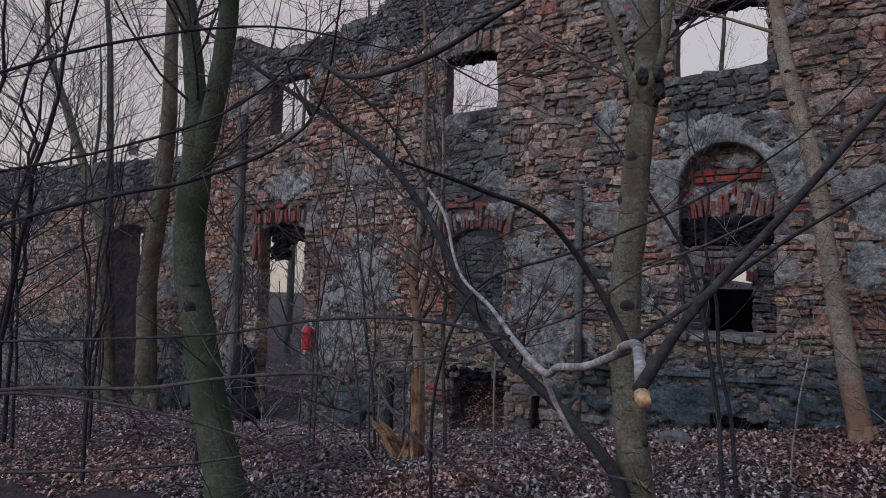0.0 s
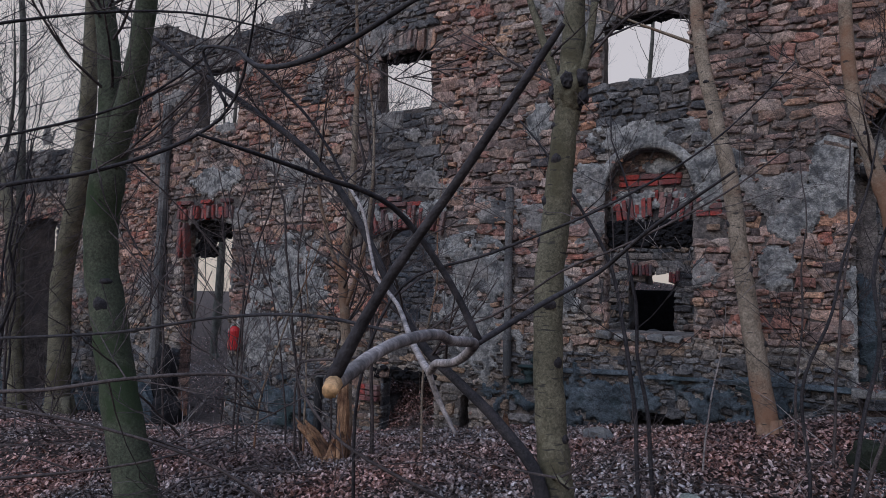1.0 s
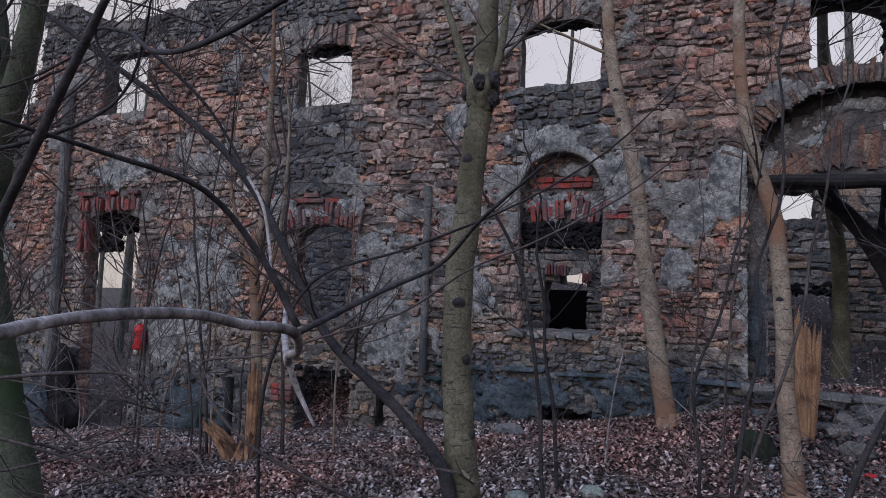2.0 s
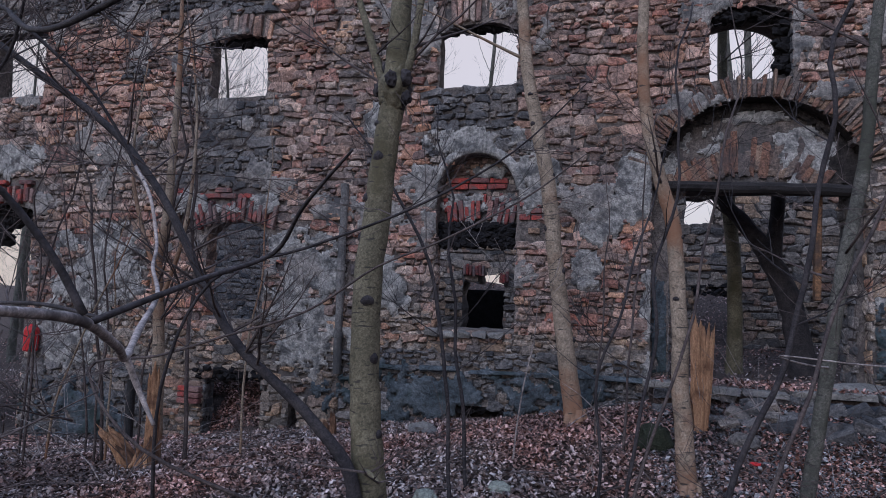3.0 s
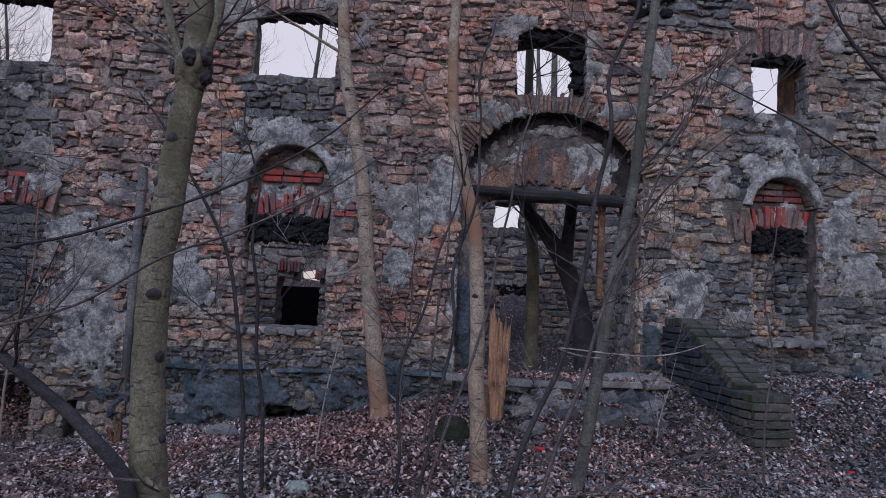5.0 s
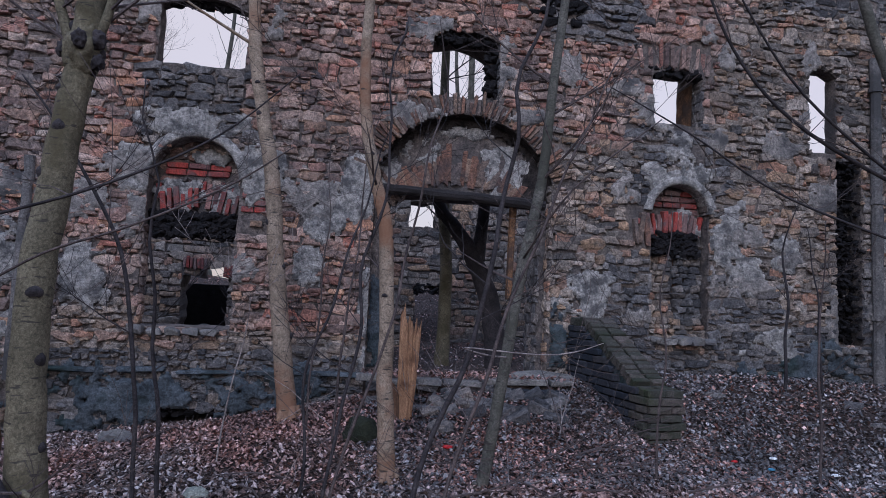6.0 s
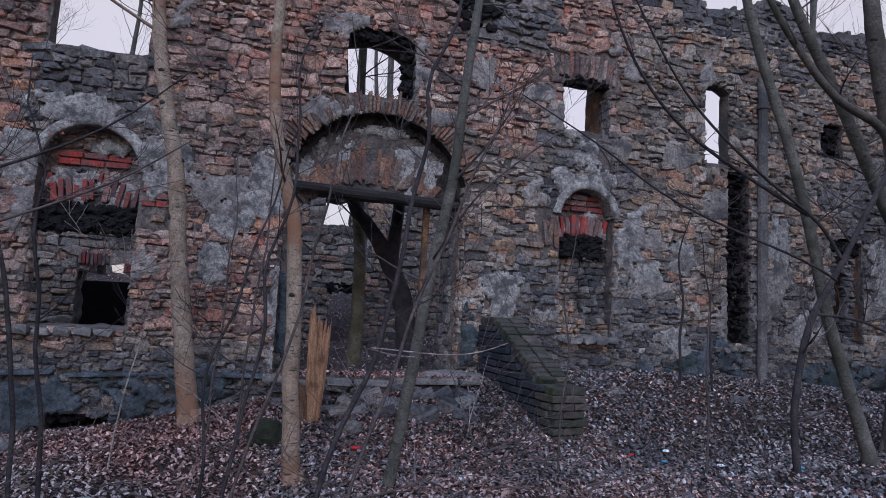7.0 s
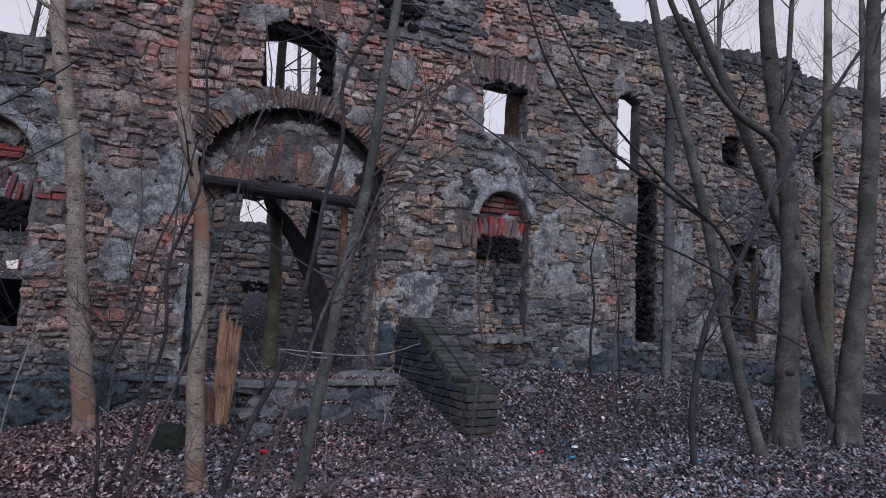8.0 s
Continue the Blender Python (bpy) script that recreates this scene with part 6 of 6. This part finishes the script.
def sub_limb(name, pts, material, label=""):
    b = Bag()
    lp = smooth_path(pts, 5)
    b.tube([p[:3] for p in lp], [p[3] for p in lp], 9, 0.05, nrng)
    return piece(name, b.v, b.f, material, pale, label, smooth=True)


sub_limb("side_twig", [(0.312, -6.689, 1.288, 0.0042), (0.323, -6.677, 1.248, 0.0036), (0.352, -6.682, 1.209, 0.0022)], BARK_WHITE)
sub_limb("side_twig", [(0.617, -7.270, 1.362, 0.0021), (0.632, -7.271, 1.385, 0.0014), (0.655, -7.276, 1.41, 0.0011), (0.676, -7.28, 1.434, 0.0009), (0.682, -7.281, 1.441, 0.0006)], BARK_DARK, "dark thin shoot")
sub_limb("side_twig", [(0.515, -6.966, 1.351, 0.003), (0.495, -6.985, 1.40, 0.0026), (0.471, -7.023, 1.447, 0.0021), (0.462, -7.10, 1.458, 0.0016), (0.456, -7.184, 1.464, 0.0008)], BARK_DARK)
sub_limb("side_twig", [(0.50, -6.95, 1.343, 0.0028), (0.53, -6.86, 1.38, 0.0025), (0.557, -6.786, 1.409, 0.0022), (0.62, -6.85, 1.445, 0.0018), (0.688, -6.909, 1.478, 0.001)], BARK_DARK)
sub_limb("cut_end", [(0.6185, -7.2710, 1.3613, 0.0024), (0.6203, -7.2750, 1.3599, 0.0021)], CUT_WOOD, "fresh pale cut end")

# ---- thicket of thin stems round the snapped tree ----
THICKET = "thin stems of the thicket round the snapped tree"
for k in range(8):
    x, y = nrng.uniform(-4.6, -2.2), nrng.uniform(-3.0, -1.9)
    h, lx = nrng.uniform(2.4, 4.6), nrng.gauss(0, 0.5)
    z = g(x, y)
    tree("sapling", [(x, y, z, 0.013), (x + lx * 0.1, y, z + h * 0.25, 0.011), (x + lx * 0.5 + nrng.gauss(0, 0.1), y, z + h * 0.6, 0.008), (x + lx, y, z + h, 0.003)], TWIG if k % 3 else BARK_PALE, "thin bare stem in the thicket round a snapped tree", 200 + k,
         twigs=9, twig_from=0.25, twig_len=0.8, sides=6, group=THICKET, category="sapling")
for k, (x, y, h, lx) in enumerate(((-6.5, -3.8, 3.6, 0.5), (-5.6, -4.3, 3.2, -0.4), (-7.4, -3.4, 4.4, 0.3), (-8.2, -3.0, 4.8, -0.5), (-6.9, -4.4, 4.0, -0.2), (-5.0, -4.6, 3.0, 0.4), (-9.4, -2.2, 5.0, 0.3), (-4.4, -3.9, 4.2, -0.5))):
    z = g(x, y)
    tree("sapling", [(x, y, z, 0.018), (x + lx * 0.1, y, z + h * 0.25, 0.015), (x + lx * 0.5, y, z + h * 0.6, 0.011), (x + lx, y, z + h, 0.004)], BARK_DARK, "dark bare sapling with a tangle of fine twigs", 230 + k,
         twigs=16, twig_from=0.3, twig_len=1.2, sides=6, group=THICKET, category="sapling")

for k, (x, y, h, lx) in enumerate(((-5.3, -5.2, 4.8, 1.2), (-4.9, -5.6, 4.2, 0.7), (-6.4, -4.8, 5.2, 1.0), (-7.6, -4.2, 5.6, 0.6))):
    z = g(x, y)
    tree("sapling", [(x, y, z, 0.026), (x + lx * 0.1, y, z + h * 0.25, 0.022), (x + lx * 0.5, y, z + h * 0.6, 0.016), (x + lx, y, z + h, 0.005)], BARK_DARK, "dark bushy sapling with long crossing branches", 260 + k,
         twigs=26, twig_from=0.35, twig_len=1.7, sides=7, group=THICKET, category="sapling", twig_mat=BARK_DARK)

STEMS = "dark thin stems before the portal"
for k, (pts, m) in enumerate((
        ([(0.95, -3.2, 0.013), (0.99, 0.24, 0.012), (1.08, 0.81, 0.0115), (1.18, 1.42, 0.011), (1.25, 2.19, 0.009), (1.33, 3.3, 0.006)], BARK_DARK),
        ([(1.5, -3.3, 0.019), (1.55, 0.21, 0.018), (1.79, 1.03, 0.017), (1.96, 1.75, 0.016), (2.11, 2.48, 0.014), (2.26, 3.48, 0.011), (2.4, 4.4, 0.005)], BARK_DARK),
        ([(1.62, -3.6, 0.013), (1.69, 0.28, 0.012), (1.88, 1.06, 0.011), (2.10, 1.61, 0.01), (2.34, 2.26, 0.008), (2.76, 3.01, 0.005)], TWIG),
        ([(-0.07, -3.3, 0.015), (-0.1, 0.12, 0.014), (-0.14, 0.75, 0.0135), (-0.23, 1.3, 0.013), (-0.43, 1.87, 0.011), (-0.66, 2.27, 0.009), (-0.9, 2.62, 0.005)], BARK_DARK),
        ([(0.8, -2.6, 0.013), (0.81, 0.19, 0.012), (0.79, 0.73, 0.011), (0.97, 1.33, 0.01), (1.12, 1.96, 0.008), (1.3, 2.7, 0.004)], BARK_DARK),
        ([(0.95, -3.2, 0.012), (1.0, 0.14, 0.011), (1.16, 0.78, 0.01), (1.42, 1.59, 0.009), (1.54, 2.45, 0.007), (1.6, 3.3, 0.003)], TWIG))):
    x, y, r = pts[0]
    tree("sapling", [(x, y, g(x, y), r)] + [(px, y, pz, pr) for px, pz, pr in pts[1:]], m, "dark thin sapling rising from the leaves before the portal", 300 + k, twigs=5, twig_from=0.35, twig_len=0.7, sides=7, group=STEMS, category="sapling", twig_mat=m)

# ---- long bare branches of the saplings that cross before the wall ----
CROSSING = "long bare branches crossing before the wall"
for k, (pts, m) in enumerate((
        ([(-1.0, -3.7, 0.0, 0.012), (-1.7, -4.2, 0.45, 0.01), (-2.1, -4.2, 0.88, 0.009), (-1.64, -4.2, 0.98, 0.008), (-1.19, -4.2, 1.12, 0.0075), (-0.72, -4.2, 1.27, 0.007), (-0.32, -4.2, 1.52, 0.0062), (0.02, -4.2, 1.66, 0.006), (0.45, -4.2, 1.88, 0.005), (0.75, -4.2, 2.1, 0.003)], TWIG),
        ([(-1.75, -4.0, -0.1, 0.012), (-1.6, -4.2, 0.8, 0.01), (-1.31, -4.2, 1.42, 0.009), (-0.72, -4.2, 1.62, 0.008), (-0.12, -4.2, 1.84, 0.007), (0.39, -4.2, 2.12, 0.005), (0.76, -4.2, 2.47, 0.003)], BARK_DARK),
        ([(2.27, -2.62, 1.0, 0.008), (2.0, -3.1, 1.05, 0.006), (1.78, -3.5, 1.12, 0.005), (2.2, -3.6, 1.1, 0.0045), (2.45, -3.55, 1.12, 0.004), (2.66, -3.5, 1.18, 0.002)], BARK_WHITE),
        ([(5.9, -2.7, 2.4, 0.018), (4.74, -2.7, 2.92, 0.016), (4.14, -2.7, 3.44, 0.013), (3.79, -2.7, 4.14, 0.01), (3.6, -2.7, 5.0, 0.005)], BARK_DARK),
        ([(6.0, -2.9, 1.8, 0.012), (5.53, -3.0, 1.94, 0.011), (4.3, -3.0, 2.31, 0.009), (3.53, -3.0, 2.72, 0.007), (2.89, -3.0, 3.02, 0.004)], BARK_DARK),
        ([(2.35, -2.7, 1.75, 0.009), (2.54, -3.2, 2.2, 0.007), (3.18, -3.2, 2.75, 0.004)], TWIG))):
    t = thing("bare_branch", pts[0][:3], "long thin bare branch arching across the view of the wall", "branch", CROSSING)
    lp = smooth_path(pts, 5)
    b = Bag()
    b.tube([p[:3] for p in lp], [p[3] for p in lp], 8, 0.04, nrng)
    piece("stem", b.v, b.f, m, t, smooth=True)
    for _ in range(6):
        b = Bag()
        q = lp[nrng.randrange(len(lp) // 4, len(lp))]
        spread(b, nrng, q[:3], (nrng.gauss(0, 1), nrng.gauss(0, 0.5), nrng.gauss(0.4, 0.7)), nrng.uniform(0.3, 0.8), min(q[3] * 0.5, 0.004), 1, 5)
        piece("twig", b.v, b.f, TWIG, t)

# ---- leaf litter, fallen twigs, stones and litter on the ground ----


def scatter_leaves(n, x0, x1, y0, y1, seed, size=(0.019, 0.050)):
    rng = np.random.RandomState(seed)
    v, f = [], []
    outline = ((-0.5, 0.0), (-0.18, 0.26), (0.12, 0.33), (0.5, 0.0), (0.14, -0.3), (-0.2, -0.27))
    for k in range(n):
        x, y = rng.uniform(x0, x1), rng.uniform(y0, y1)
        if -0.05 < y < (0.12 if -4.3 < x < -3.4 else THICK) or (x > 4.4 and rng.uniform(0, 1) < min((x - 4.4) * 0.2, 0.2)):
            continue
        s = rng.uniform(*size)
        a, curl = rng.uniform(0, 6.28), rng.uniform(-0.1, 0.5)
        px, py = rng.normal(0, 0.5, 2)
        jag = rng.uniform(0.65, 1.3, 12)
        z = (ground_z(x, y) if seed != 6 else max(ground_z(x, y), 0.596)) + rng.uniform(0.004, 0.035 if seed != 5 else 0.075)
        ca, sa = math.cos(a), math.sin(a)
        o = len(v)
        for q, (u, w) in enumerate(outline):
            u, w = u * jag[q], w * jag[q + 6]
            dx, dy = (u * ca - w * sa) * s, (u * sa + w * ca) * s
            v.append((x + dx, y + dy, z + px * dx + py * dy + curl * s * (w * w * 3 + (u * u if k % 3 else -u * u))))
        f += [(o, o + 1, o + 5), (o + 1, o + 2, o + 4, o + 5), (o + 2, o + 3, o + 4)]
    return v, f


for n, box, seed in ((88000, (-5.5, 4.5, -4.6, -0.1), 1), (46000, (3.6, 11, -4.0, 0.0), 2), (30000, (-12.5, -4.5, -5.0, 0.0), 3), (22000, (-15, 12, 0.65, 6), 4), (26000, (-6.0, -3.1, 0.12, 2.4), 5), (2200, (1.25, 3.5, -0.6, 0.62), 6), (18000, (1.2, 5.5, -2.6, -0.1), 7), (26000, (-10.0, 8.0, 6.6, 11.5), 8), (17000, (3.6, 10.5, -4.2, -0.2), 9), (9000, (-22.0, -9.0, 5.0, 11.0), 10)):
    v, f = scatter_leaves(n, *box, seed)
    grey = seed in (2, 7)
    tagged(piece("leaf_litter", v, f, ROTTEN_LEAF if grey else LEAF), "rotted grey leaves lying thick on dark soil" if grey else "dead brown and pale leaves lying thick on the ground", "leaves", kind="stuff")

b = Bag()
for k in range(150):
    x, y = frng.uniform(-10, 10), frng.uniform(-4.6, -0.3)
    a, n = frng.uniform(0, 6.28), frng.randint(3, 6)
    s = frng.uniform(0.06, 0.16)
    pts = [(x + math.cos(a + 0.15 * i) * s * i, y + math.sin(a + 0.15 * i) * s * i) for i in range(n)]
    b.tube([(px, py, ground_z(px, py) + 0.035 + frng.uniform(0, 0.02)) for px, py in pts], [frng.uniform(0.003, 0.008)] * n, 5)
tagged(piece("fallen_twigs", b.v, b.f, TWIG), "thin fallen twigs scattered over the leaves", "twigs", kind="stuff")
# low dead whips arching over the ground on the near side
b = Bag()
for k in range(34):
    x, y = frng.uniform(-7.5, -2.6), frng.uniform(-4.6, -2.8)
    spread(b, frng, (x, y, ground_z(x, y) + frng.uniform(0, 0.5)), (frng.gauss(0, 1), frng.gauss(0, 0.6), frng.uniform(0.0, 0.6)), frng.uniform(0.8, 2.0), frng.uniform(0.005, 0.011), 2, 5, 0.28, 0.2, 0.3)
tagged(piece("brushwood", b.v, b.f, TWIG), "tangle of arching bare twigs over the leaf litter", "brushwood", kind="stuff")
b = Bag()
for k in range(26):
    x, y = (frng.uniform(-6.5, -2.2), frng.uniform(-4.4, -1.2)) if k % 3 else (frng.uniform(0.2, 3.5), frng.uniform(-2.8, -0.9))
    spread(b, frng, (x, y, ground_z(x, y)), (frng.gauss(0, 0.8), frng.gauss(0, 0.5), frng.uniform(0.5, 1.2)), frng.uniform(0.5, 1.3), frng.uniform(0.004, 0.008), 1, 5, 0.42, 0.2, 0.3)
tagged(piece("brushwood", b.v, b.f, BARK_WHITE), "pale dead stalks bending over the leaf litter", "brushwood", kind="stuff")
b = Bag()
for k in range(22):
    x, y = frng.uniform(1.0, 4.6), frng.uniform(-3.4, -2.4)
    spread(b, frng, (x, y, ground_z(x, y) + frng.uniform(0, 0.4)), (frng.gauss(0.6, 1), frng.gauss(0, 0.6), frng.uniform(0.1, 0.7)), frng.uniform(0.6, 1.4), frng.uniform(0.004, 0.009), 2, 5, 0.22, 0.2, 0.3)
tagged(piece("brushwood", b.v, b.f, TWIG), "tangle of low bare twigs round the saplings", "brushwood", kind="stuff")

for k, (x, y, s, m, label) in enumerate(((5.0, -1.9, 0.05, LITTER_WHITE, "crumpled white paper on the leaves"), (5.3, -2.3, 0.045, LITTER_WHITE, "crumpled white paper on the leaves"), (4.55, -2.0, 0.04, RED_PLASTIC, "red scrap of plastic on the leaves"),
                                         (4.8, -2.15, 0.04, LITTER_BLUE, "blue scrap of plastic on the leaves"), (5.9, -2.6, 0.06, LITTER_BLUE, "blue scrap of plastic on the leaves"), (2.0, -1.75, 0.06, RED_PLASTIC, "red scrap of plastic among twigs"))):
    lump("litter", (x, y, ground_z(x, y) + 0.04), (s * 0.75, s * 0.6, s * 0.28), m, label, "litter", 40 + k, "litter on the leaves")
lump("field_stone", (-0.35, -3.0, g(-0.35, -3.0) + 0.06), (0.09, 0.07, 0.07), LITTER_GREEN, "pale greenish stone lying in the leaves", "stone", 60)
lump("field_stone", (0.1, -2.6, g(0.1, -2.6) + 0.05), (0.09, 0.07, 0.06), LITTER_GREEN, "pale greenish stone lying in the leaves", "stone", 61)
for k in range(9):
    x, y = frng.uniform(4.6, 8.5), frng.uniform(-1.6, -0.4)
    s = frng.uniform(0.05, 0.13)
    lump("field_stone", (x, y, ground_z(x, y)), (s * 1.1, s * 0.8, s * 0.55), GREY_STONE, "fallen wall stone lying in the leaves", "stone", 70 + k, "fallen stones along the wall")
